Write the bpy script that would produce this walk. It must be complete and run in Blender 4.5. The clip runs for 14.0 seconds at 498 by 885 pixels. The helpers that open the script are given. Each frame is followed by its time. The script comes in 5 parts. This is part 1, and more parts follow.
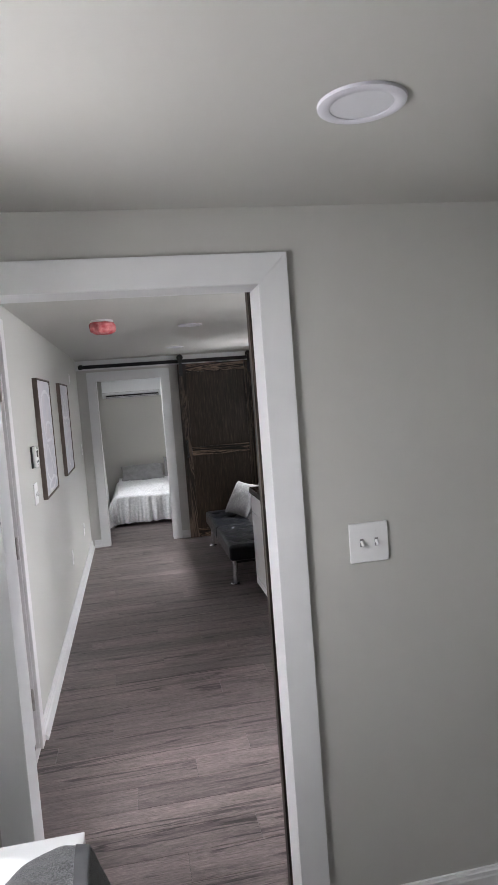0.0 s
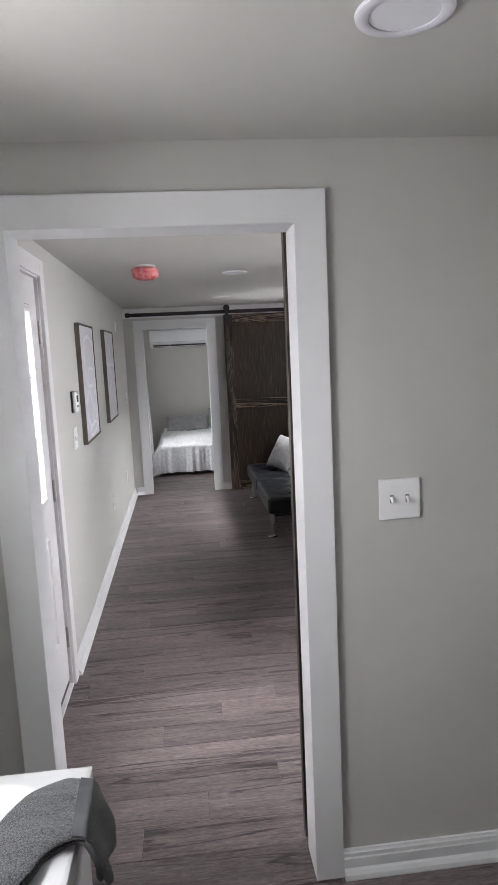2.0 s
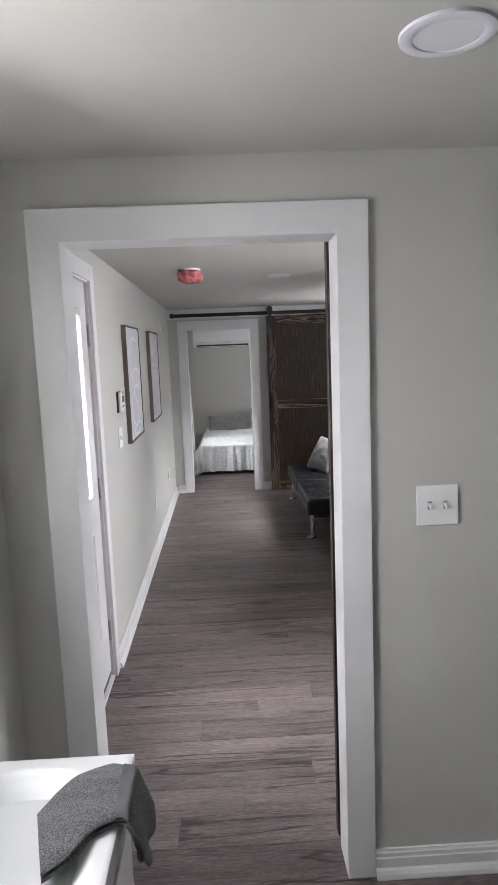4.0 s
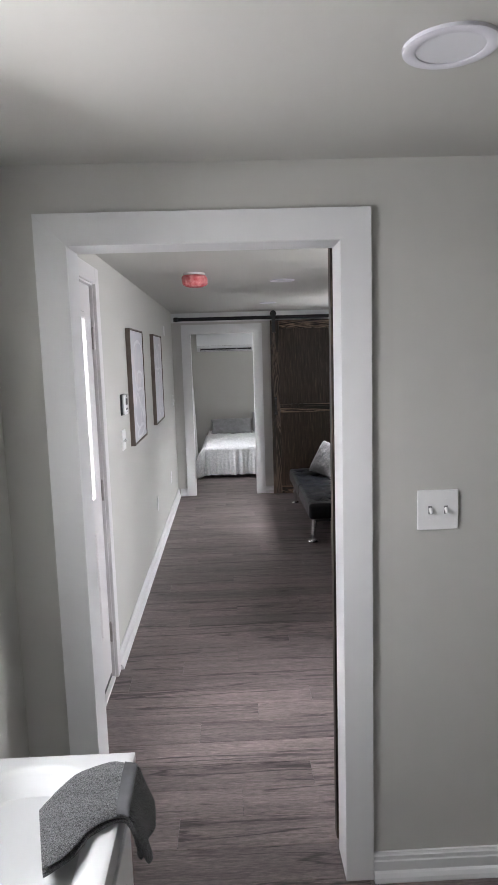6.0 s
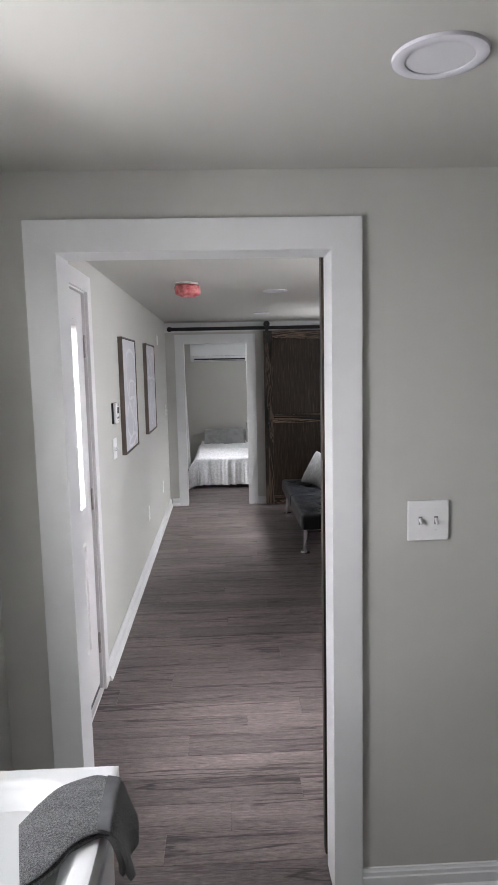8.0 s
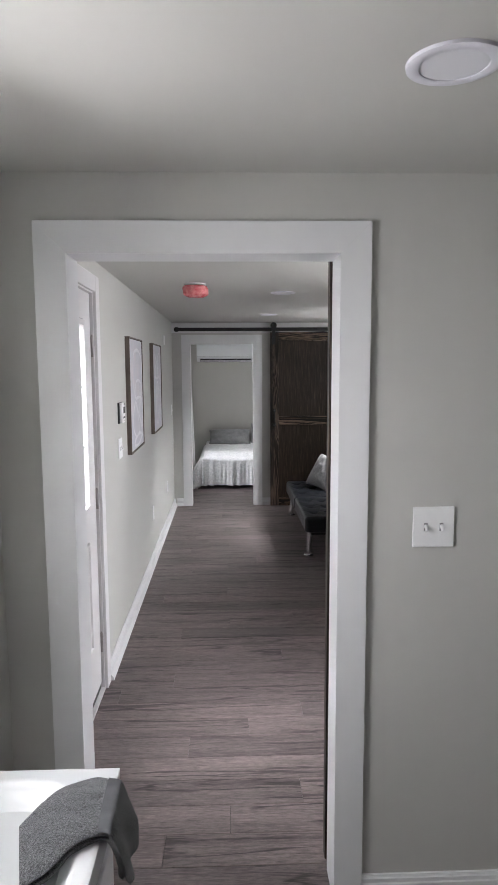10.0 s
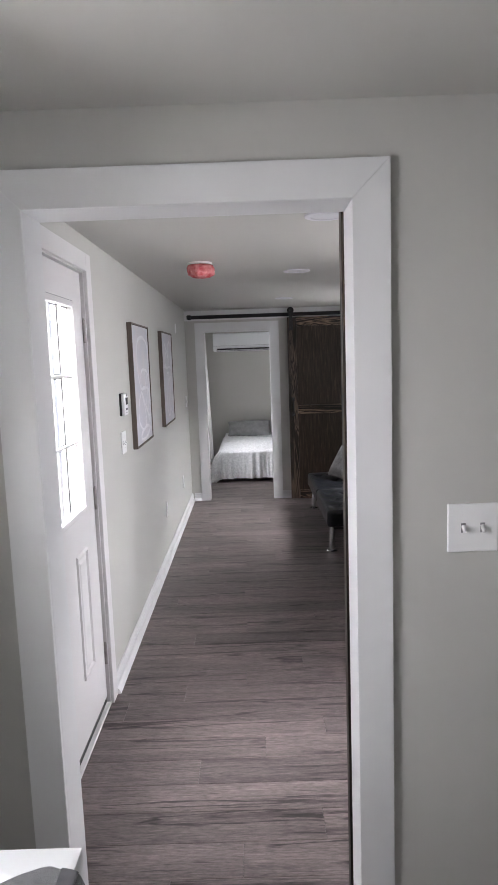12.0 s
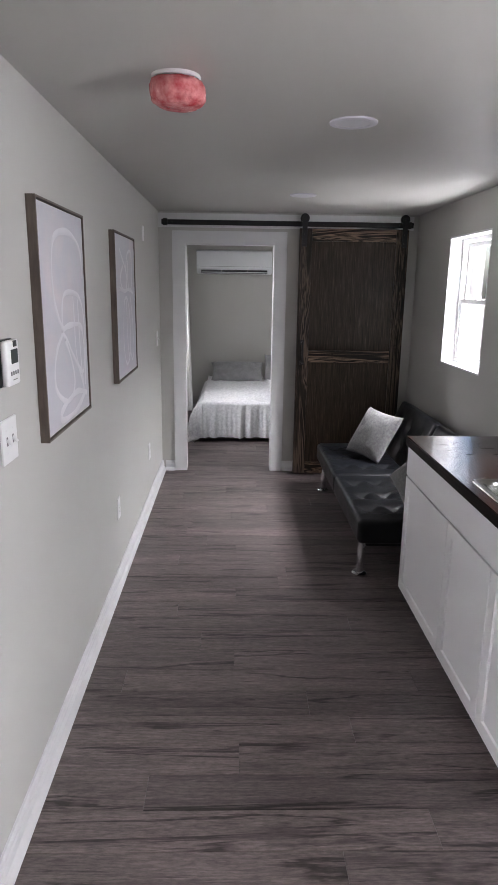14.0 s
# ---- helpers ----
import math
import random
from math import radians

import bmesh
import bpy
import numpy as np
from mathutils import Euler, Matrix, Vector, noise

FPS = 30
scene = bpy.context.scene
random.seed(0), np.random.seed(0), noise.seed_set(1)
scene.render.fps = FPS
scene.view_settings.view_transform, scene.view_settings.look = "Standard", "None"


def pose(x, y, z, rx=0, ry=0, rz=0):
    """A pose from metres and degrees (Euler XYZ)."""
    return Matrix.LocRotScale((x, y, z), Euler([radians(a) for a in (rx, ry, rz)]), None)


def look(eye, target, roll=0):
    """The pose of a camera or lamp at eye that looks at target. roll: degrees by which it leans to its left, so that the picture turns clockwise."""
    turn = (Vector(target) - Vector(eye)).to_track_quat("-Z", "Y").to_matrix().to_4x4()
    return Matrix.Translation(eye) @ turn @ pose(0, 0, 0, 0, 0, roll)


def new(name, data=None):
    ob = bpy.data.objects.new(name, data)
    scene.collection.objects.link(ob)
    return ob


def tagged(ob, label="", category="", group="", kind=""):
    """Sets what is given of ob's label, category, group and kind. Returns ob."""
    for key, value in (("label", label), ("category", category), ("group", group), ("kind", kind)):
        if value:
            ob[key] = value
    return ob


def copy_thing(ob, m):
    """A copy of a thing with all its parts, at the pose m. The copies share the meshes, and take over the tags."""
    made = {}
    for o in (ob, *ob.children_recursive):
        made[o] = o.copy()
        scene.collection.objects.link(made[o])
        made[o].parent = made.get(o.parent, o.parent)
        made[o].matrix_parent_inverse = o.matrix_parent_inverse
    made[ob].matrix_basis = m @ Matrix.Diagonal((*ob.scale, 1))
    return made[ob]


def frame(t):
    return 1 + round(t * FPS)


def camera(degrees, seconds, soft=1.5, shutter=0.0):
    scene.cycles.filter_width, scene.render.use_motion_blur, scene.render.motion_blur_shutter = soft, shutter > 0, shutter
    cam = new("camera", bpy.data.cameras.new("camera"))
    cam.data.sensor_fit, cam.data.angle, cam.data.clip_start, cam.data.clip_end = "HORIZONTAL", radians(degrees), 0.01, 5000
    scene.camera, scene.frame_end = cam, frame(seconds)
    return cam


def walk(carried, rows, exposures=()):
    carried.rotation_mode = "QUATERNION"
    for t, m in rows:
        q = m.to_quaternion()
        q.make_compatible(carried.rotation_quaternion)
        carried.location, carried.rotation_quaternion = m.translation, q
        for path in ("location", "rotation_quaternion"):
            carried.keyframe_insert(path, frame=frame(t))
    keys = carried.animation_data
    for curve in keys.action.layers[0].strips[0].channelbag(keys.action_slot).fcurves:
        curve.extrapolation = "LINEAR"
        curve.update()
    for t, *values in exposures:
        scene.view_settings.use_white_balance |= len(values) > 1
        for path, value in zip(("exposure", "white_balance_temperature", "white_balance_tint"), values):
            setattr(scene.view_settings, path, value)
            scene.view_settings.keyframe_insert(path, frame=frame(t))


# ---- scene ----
cam = camera(42.5, 14.0, soft=0.65)
PATH = [
    (0, (0.396, 0.537, 1.653), (0.749, 2.5, 1.5), -4.3),
    (0.3, (0.347, 0.537, 1.66), (0.495, 2.524, 1.491), -4.0),
    (0.5, (0.341, 0.516, 1.67), (0.307, 2.508, 1.491), -4.2),
    (0.6, (0.36, 0.517, 1.671), (0.272, 2.507, 1.496), -3.9),
    (0.8, (0.387, 0.516, 1.675), (0.263, 2.504, 1.493), -3.5),
    (1, (0.414, 0.517, 1.669), (0.316, 2.506, 1.49), -3.3),
    (1.5, (0.442, 0.521, 1.662), (0.514, 2.511, 1.475), -3.4),
    (2, (0.46, 0.58, 1.625), (0.653, 2.55, 1.342), -2.7),
    (2.5, (0.466, 0.557, 1.64), (0.598, 2.528, 1.328), -2.9),
    (2.7, (0.464, 0.542, 1.648), (0.549, 2.515, 1.333), -3.3),
    (4.8, (0.458, 0.528, 1.64), (0.55, 2.508, 1.376), -1.4),
    (5, (0.459, 0.524, 1.637), (0.582, 2.502, 1.371), -1.1),
    (5.5, (0.446, 0.515, 1.647), (0.545, 2.494, 1.372), -1.3),
    (6, (0.457, 0.516, 1.647), (0.516, 2.497, 1.379), -1.7),
    (6.5, (0.463, 0.526, 1.652), (0.541, 2.507, 1.39), -2.0),
    (7, (0.465, 0.516, 1.652), (0.539, 2.499, 1.401), -2.2),
    (7.5, (0.469, 0.524, 1.64), (0.549, 2.508, 1.403), -1.7),
    (10, (0.465, 0.53, 1.648), (0.53, 2.515, 1.414), -0.3),
    (10.5, (0.468, 0.524, 1.651), (0.516, 2.509, 1.411), -0.7),
    (11, (0.518, 0.514, 1.652), (0.571, 2.499, 1.408), -1.4),
    (11.5, (0.568, 0.576, 1.637), (0.72, 2.556, 1.396), -1.5),
    (12, (0.535, 0.825, 1.605), (0.524, 2.808, 1.347), -2.0),
    (12.5, (0.473, 1.209, 1.629), (0.351, 3.184, 1.338), -0.5),
    (12.8, (0.531, 1.5, 1.591), (0.56, 3.47, 1.245), 0.5),
    (13, (0.57, 1.719, 1.578), (0.659, 3.685, 1.221), 0.2),
    (13.2, (0.578, 1.906, 1.597), (0.674, 3.865, 1.206), -0.2),
    (13.5, (0.537, 2.167, 1.584), (0.604, 4.123, 1.172), -0.1),
    (14, (0.433, 2.624, 1.589), (0.485, 4.566, 1.115), 0.8),
]
EXPOSURES = [(0.0, 3.42, 6500, 14.2), (0.6, 3.1, 6500, 14.2), (0.8, 2.72, 6500, 14.2), (1.0, 2.66, 6500, 14.2), (1.5, 3.13, 6500, 14.2), (2.0, 3.48, 6500, 14.2), (5.0, 3.48, 6500, 14.2), (11.5, 3.45, 6500, 14.2), (12.0, 3.48, 6500, 16), (12.5, 3.1, 6500, 16), (13.0, 2.62, 6500, 17), (13.5, 2.97, 6500, 17), (14.0, 3.32, 6500, 17)]
walk(cam, [(t, look(eye, target, roll)) for t, eye, target, roll in PATH], EXPOSURES)

# ---------------------------------------------------------------- world and light
world = bpy.data.worlds.new("overcast_sky")
scene.world = world
world.use_nodes = True
wn = world.node_tree.nodes
sky = wn.new("ShaderNodeTexSky")
sky.sky_type, sky.sun_disc = "NISHITA", False
sky.sun_elevation, sky.sun_rotation = radians(48), radians(200)
sky.dust_density, sky.air_density = 4.0, 1.0
wn["Background"].inputs["Strength"].default_value = 0.06
world.node_tree.links.new(sky.outputs[0], wn["Background"].inputs[0])

sun = new("sun", bpy.data.lights.new("sun", "SUN"))
sun.data.energy, sun.data.angle, sun.data.color = 0.5, radians(14), (1.0, 0.96, 0.9)
sun.matrix_world = look((0.3, -14, 17), (0, 0, 0))


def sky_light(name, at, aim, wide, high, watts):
    """An area lamp added outside a window, standing in for sky or ground light, aimed into the room."""
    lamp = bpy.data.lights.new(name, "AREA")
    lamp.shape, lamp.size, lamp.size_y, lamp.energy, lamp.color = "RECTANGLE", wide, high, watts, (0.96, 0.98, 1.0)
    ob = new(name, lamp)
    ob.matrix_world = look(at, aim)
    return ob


sky_light("bath_window_light", (-0.37, 1.60, 1.54), (0.63, 1.1, 1.03), 0.74, 0.84, 2.7)
sky_light("bedroom_window_light", (-0.37, 9.15, 1.47), (0.63, 9.3, 1.0), 0.78, 0.98, 3.6)
# Two lamps added at the assumed kitchen window, which is out of view.
sky_light("kitchen_window_light", (2.12, 3.70, 1.54), (1.12, 4.18, 0.8), 0.68, 0.80, 3.9)
sky_light("kitchen_sky_light", (2.85, 3.68, 2.6), (2.03, 3.72, 1.5), 1.2, 1.0, 14)
sky_light("sofa_window_light", (2.77, 6.89, 2.55), (2.0, 6.89, 1.55), 1.3, 1.1, 41)
# Low lamp added outside the sofa window, for daylight thrown up off the ground.
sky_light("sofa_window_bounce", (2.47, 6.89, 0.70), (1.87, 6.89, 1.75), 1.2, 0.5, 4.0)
sky_light("door_window_light", (-1.05, 3.29, 2.65), (-0.23, 3.29, 1.50), 1.2, 1.2, 36)


# ---------------------------------------------------------------- materials
def nodes_of(name):
    m = bpy.data.materials.new(name)
    m.use_nodes = True
    return m, m.node_tree.nodes, m.node_tree.links, m.node_tree.nodes["Principled BSDF"]


def ramp(n, l, src, stops):
    r = n.new("ShaderNodeValToRGB")
    el = r.color_ramp.elements
    while len(el) < len(stops):
        el.new(0.5)
    for e, (p, c) in zip(el, stops):
        e.position, e.color = p, (*c, 1)
    l.new(src, r.inputs[0])
    return r.outputs[0]


def coords(n, l, scale=(1, 1, 1), spread=0.0):
    """Object coordinates scaled; spread shifts them at random from piece to piece."""
    tc = n.new("ShaderNodeTexCoord")
    mp = n.new("ShaderNodeMapping")
    mp.inputs["Scale"].default_value = scale
    l.new(tc.outputs["Object"], mp.inputs[0])
    if spread:
        oi = n.new("ShaderNodeObjectInfo")
        cx = n.new("ShaderNodeCombineXYZ")
        mu = n.new("ShaderNodeMath")
        mu.operation = "MULTIPLY"
        mu.inputs[1].default_value = spread
        l.new(oi.outputs["Random"], mu.inputs[0])
        for k in range(3):
            l.new(mu.outputs[0], cx.inputs[k])
        l.new(cx.outputs[0], mp.inputs["Location"])
    return mp.outputs[0]


def noise_tex(n, l, vec, scale, detail=4, rough=0.55, distort=0.0):
    t = n.new("ShaderNodeTexNoise")
    t.inputs["Scale"].default_value, t.inputs["Detail"].default_value = scale, detail
    t.inputs["Roughness"].default_value, t.inputs["Distortion"].default_value = rough, distort
    l.new(vec, t.inputs["Vector"])
    return t.outputs[0]


def bump(n, l, b, height, strength, dist=0.002):
    bp = n.new("ShaderNodeBump")
    bp.inputs["Strength"].default_value, bp.inputs["Distance"].default_value = strength, dist
    l.new(height, bp.inputs["Height"])
    l.new(bp.outputs[0], b.inputs["Normal"])


def mix(n, l, fac, a, b, mode="MIX"):
    x = n.new("ShaderNodeMix")
    x.data_type, x.blend_type = "RGBA", mode
    for sock, v in ((x.inputs[0], fac), (x.inputs[6], a), (x.inputs[7], b)):
        if hasattr(v, "links"):
            l.new(v, sock)
        else:
            sock.default_value = v if not isinstance(v, tuple) else (*v, 1)
    return x.outputs[2]


def surface(name, a, b, scale=6.0, rough=(0.4, 0.6), metal=0.0, fine=120.0, relief=0.15, dist=0.001, stretch=(1, 1, 1), coat=0.0, spread=0.0):
    """Two tones blended by a coarse noise, gloss varied by it, relief from a fine one."""
    m, n, l, p = nodes_of(name)
    v = coords(n, l, stretch, spread)
    big = noise_tex(n, l, v, scale, 5)
    l.new(ramp(n, l, big, [(0.3, a), (0.7, b)]), p.inputs["Base Color"])
    mr = n.new("ShaderNodeMapRange")
    mr.inputs[3].default_value, mr.inputs[4].default_value = rough
    l.new(big, mr.inputs[0])
    l.new(mr.outputs[0], p.inputs["Roughness"])
    p.inputs["Metallic"].default_value = metal
    p.inputs["Coat Weight"].default_value = coat
    if relief:
        bump(n, l, p, noise_tex(n, l, v, fine, 3), relief, dist)
    return m


def tone(c, k):
    return tuple(x * k for x in c)


def plain(name, c, rough=0.5, metal=0.0, vary=0.06, scale=8.0, fine=90.0, relief=0.08, coat=0.0, dist=0.001):
    return surface(name, tone(c, 1 - vary), tone(c, 1 + vary), scale, (rough * 0.88, min(1, rough * 1.12)), metal, fine, relief, dist, coat=coat)


M_WALL = plain("greige_wall_paint", (0.49, 0.486, 0.461), 0.62, vary=0.025, scale=1.6, fine=260, relief=0.22, dist=0.0008)
M_CEIL = plain("ceiling_paint", (0.445, 0.439, 0.415), 0.5, vary=0.025, scale=1.2, fine=240, relief=0.2, dist=0.0008)
M_TRIM = plain("white_trim_paint", (0.68, 0.685, 0.69), 0.34, vary=0.02, scale=5, fine=60, relief=0.1)
M_JAMB = plain("white_jamb_paint", (0.67, 0.67, 0.68), 0.5, vary=0.02, scale=5, fine=60, relief=0.1)
M_DOOR = plain("white_door_paint", (0.66, 0.645, 0.65), 0.4, vary=0.02, scale=5, fine=150, relief=0.12)
M_CAB = plain("white_cabinet_lacquer", (0.83, 0.835, 0.85), 0.36, vary=0.015, scale=4, fine=80, relief=0.05)
M_PLASTIC = plain("white_plastic", (0.78, 0.78, 0.78), 0.35, vary=0.02)
M_VINYL = plain("white_window_vinyl", (0.8, 0.8, 0.8), 0.38, vary=0.02)
M_RING = plain("satin_white_trim_ring", (0.62, 0.61, 0.66), 0.4, vary=0.015)
M_LENS = plain("frosted_lamp_lens", (0.62, 0.62, 0.65), 0.6, vary=0.01, relief=0)
M_BLACK = plain("black_powder_coat", (0.012, 0.012, 0.013), 0.45, 0.3, vary=0.2, fine=300, relief=0.15)
M_DARK = plain("dark_plastic", (0.02, 0.021, 0.023), 0.3, vary=0.1)
M_HINGE = plain("aged_nickel", (0.36, 0.34, 0.33), 0.34, 0.9, vary=0.2, scale=30)
M_CHROME = plain("chrome", (0.82, 0.83, 0.85), 0.14, 1.0, vary=0.03, relief=0.02)
M_LCD = plain("grey_display", (0.09, 0.1, 0.1), 0.2, vary=0.05, relief=0)
M_GREY_INK = plain("grey_print", (0.2, 0.2, 0.21), 0.6, vary=0.05, relief=0)
M_WHITE_PAPER = plain("white_paper", (0.8, 0.8, 0.8), 0.7, vary=0.02)
M_CERAMIC = plain("white_cultured_marble", (0.58, 0.59, 0.59), 0.38, vary=0.015, scale=3, relief=0.0, coat=0.0)
M_POT = plain("white_ceramic_pot", (0.72, 0.7, 0.67), 0.35, vary=0.03)
M_SOIL = plain("potting_soil", (0.03, 0.022, 0.016), 0.95, vary=0.4, scale=60, fine=160, relief=0.8)
M_LEAF = surface("leaf_green", (0.014, 0.036, 0.013), (0.036, 0.08, 0.03), 14, (0.35, 0.5), fine=70, relief=0.2, spread=5)
M_STEM = plain("dark_stem", (0.03, 0.02, 0.014), 0.6, vary=0.3, scale=30)
M_PETAL = surface("orchid_petal", (0.72, 0.73, 0.62), (0.82, 0.82, 0.8), 12, (0.5, 0.65), fine=80, relief=0.2, spread=5)
M_FILM = surface("red_plastic_film", (0.46, 0.035, 0.045), (0.78, 0.31, 0.31), 30, (0.12, 0.35), fine=45, relief=0.9, dist=0.006)
M_AC = plain("air_conditioner_plastic", (0.74, 0.76, 0.78), 0.3, vary=0.015)
M_HOB = plain("black_hob_glass", (0.008, 0.008, 0.009), 0.06, vary=0.1, relief=0, coat=0.5)
M_FRAME_SIDE = surface("dark_oak_frame", (0.08, 0.06, 0.05), (0.14, 0.11, 0.09), 9, (0.5, 0.65), fine=140, relief=0.25, stretch=(6, 6, 1))
M_MATTRESS = plain("mattress_ticking", (0.6, 0.6, 0.6), 0.9)


def make_linen(name, a, b, weave=900, blotch=9, lumps=34, dent=0.004):
    m, n, l, p = nodes_of(name)
    v = coords(n, l)
    big = noise_tex(n, l, v, blotch, 6, 0.6, 0.4)
    l.new(ramp(n, l, big, [(0.38, a), (0.62, b)]), p.inputs["Base Color"])
    p.inputs["Roughness"].default_value = 0.9
    p.inputs["Sheen Weight"].default_value = 0.25
    add = n.new("ShaderNodeMath")
    l.new(noise_tex(n, l, v, weave, 2), add.inputs[0])
    l.new(noise_tex(n, l, v, lumps, 4), add.inputs[1])
    bump(n, l, p, add.outputs[0], 0.5, dent)
    return m


M_DUVET = make_linen("patterned_duvet_cotton", (0.64, 0.655, 0.675), (0.82, 0.835, 0.85), blotch=40)
M_BEDPILLOW = make_linen("grey_pillow_cotton", (0.24, 0.245, 0.252), (0.31, 0.315, 0.322))
M_VELVET = make_linen("crushed_grey_velvet", (0.10, 0.10, 0.102), (0.175, 0.173, 0.174), blotch=70, lumps=110, dent=0.0025)
M_CURTAIN = make_linen("white_curtain", (0.66, 0.66, 0.66), (0.74, 0.74, 0.74))
M_CLOTH = make_linen("grey_kitchen_towel", (0.1, 0.1, 0.1), (0.27, 0.27, 0.27), blotch=60)


def make_terry():
    m, n, l, p = nodes_of("charcoal_terry_towel")
    v = coords(n, l)
    vo = n.new("ShaderNodeTexVoronoi")
    vo.inputs["Scale"].default_value = 430
    l.new(v, vo.inputs["Vector"])
    f = noise_tex(n, l, v, 220, 4, 0.8)
    loops = ramp(n, l, vo.outputs["Distance"], [(0.10, (0.20, 0.206, 0.212)), (0.70, (0.032, 0.033, 0.035))])
    l.new(mix(n, l, 1.0, loops, ramp(n, l, f, [(0.34, (0.5, 0.5, 0.5)), (0.66, (1.4, 1.4, 1.4))]), "MULTIPLY"), p.inputs["Base Color"])
    p.inputs["Roughness"].default_value = 0.95
    p.inputs["Sheen Weight"].default_value = 0.3
    bump(n, l, p, f, 1.0, 0.005)
    return m


M_TERRY = make_terry()
M_HEM = plain("charcoal_towel_hem", (0.072, 0.074, 0.078), 0.85, vary=0.3, fine=380, relief=0.6)


def make_leather():
    m, n, l, p = nodes_of("black_faux_leather")
    v = coords(n, l)
    vo = n.new("ShaderNodeTexVoronoi")
    vo.inputs["Scale"].default_value = 260
    l.new(v, vo.inputs["Vector"])
    big = noise_tex(n, l, v, 5, 4)
    l.new(ramp(n, l, big, [(0.3, (0.004, 0.0046, 0.0056)), (0.7, (0.008, 0.0093, 0.0115))]), p.inputs["Base Color"])
    mr = n.new("ShaderNodeMapRange")
    mr.inputs[3].default_value, mr.inputs[4].default_value = 0.27, 0.36
    l.new(big, mr.inputs[0])
    l.new(mr.outputs[0], p.inputs["Roughness"])
    p.inputs["Specular IOR Level"].default_value = 0.22
    bump(n, l, p, vo.outputs["Distance"], 0.25, 0.001)
    return m


M_LEATHER = make_leather()


def make_wood(name, along, dark, mid, light, rough=(0.35, 0.55), spread=8.0, ring=7.0, coat=0.0, lines=0.5, relief=0.25, grain=70.0, bold=False, rings=9.0):
    """Wood whose grain runs along one axis (0 x, 1 y, 2 z), shifted from piece to piece."""
    m, n, l, p = nodes_of(name)
    st = [1.0, 1.0, 1.0]
    st[along] = 0.055
    v = coords(n, l, tuple(st), spread)
    warp = noise_tex(n, l, v, ring, 5, 0.6, 1.2)
    saw = n.new("ShaderNodeMath")
    saw.operation = "MULTIPLY"
    saw.inputs[1].default_value = rings
    l.new(warp, saw.inputs[0])
    pp = n.new("ShaderNodeMath")
    pp.operation = "PINGPONG"
    pp.inputs[1].default_value = 1.0
    l.new(saw.outputs[0], pp.inputs[0])
    fib = noise_tex(n, l, v, grain, 6, 0.7)
    c1 = ramp(n, l, pp.outputs[0], [(0.05, dark), (0.42, mid), (0.66, light), (0.78, light), (0.9, mid), (1.0, dark)] if bold else [(0.05, dark), (0.5, mid), (0.95, light)])
    c2 = ramp(n, l, fib, [(0.32, dark), (0.55, mid), (0.72, light)])
    l.new(mix(n, l, 1 - lines, c1, c2), p.inputs["Base Color"])
    mr = n.new("ShaderNodeMapRange")
    mr.inputs[3].default_value, mr.inputs[4].default_value = rough[1], rough[0]
    l.new(fib, mr.inputs[0])
    l.new(mr.outputs[0], p.inputs["Roughness"])
    p.inputs["Coat Weight"].default_value = coat
    p.inputs["Coat Roughness"].default_value = 0.15
    bump(n, l, p, fib, relief, 0.0008)
    return m


M_BARN_V = make_wood("dark_stained_pine_upright", 2, (0.006, 0.0042, 0.0034), (0.022, 0.0152, 0.0115), (0.13, 0.093, 0.07), ring=6, lines=0.7, bold=True, rings=15)
M_BARN_H = make_wood("dark_stained_pine_level", 0, (0.005, 0.0035, 0.003), (0.02, 0.013, 0.009), (0.21, 0.145, 0.10), ring=4.2, lines=0.88, bold=True, rings=24)
M_BARN_PANEL = make_wood("dark_stained_plywood", 2, (0.008, 0.0052, 0.0038), (0.030, 0.0202, 0.0138), (0.084, 0.058, 0.039), lines=0.1, grain=115, rings=14)
for m in (M_BARN_V, M_BARN_H, M_BARN_PANEL):
    m.node_tree.nodes["Principled BSDF"].inputs["Specular IOR Level"].default_value = 0.22
M_COUNTER_EDGE = make_wood("walnut_counter_edge", 1, (0.004, 0.0025, 0.002), (0.008, 0.0045, 0.0035), (0.014, 0.008, 0.006), rough=(0.5, 0.7), lines=0.4, spread=0)


M_COUNTER_EDGE.node_tree.nodes["Principled BSDF"].inputs["Specular IOR Level"].default_value = 0.12


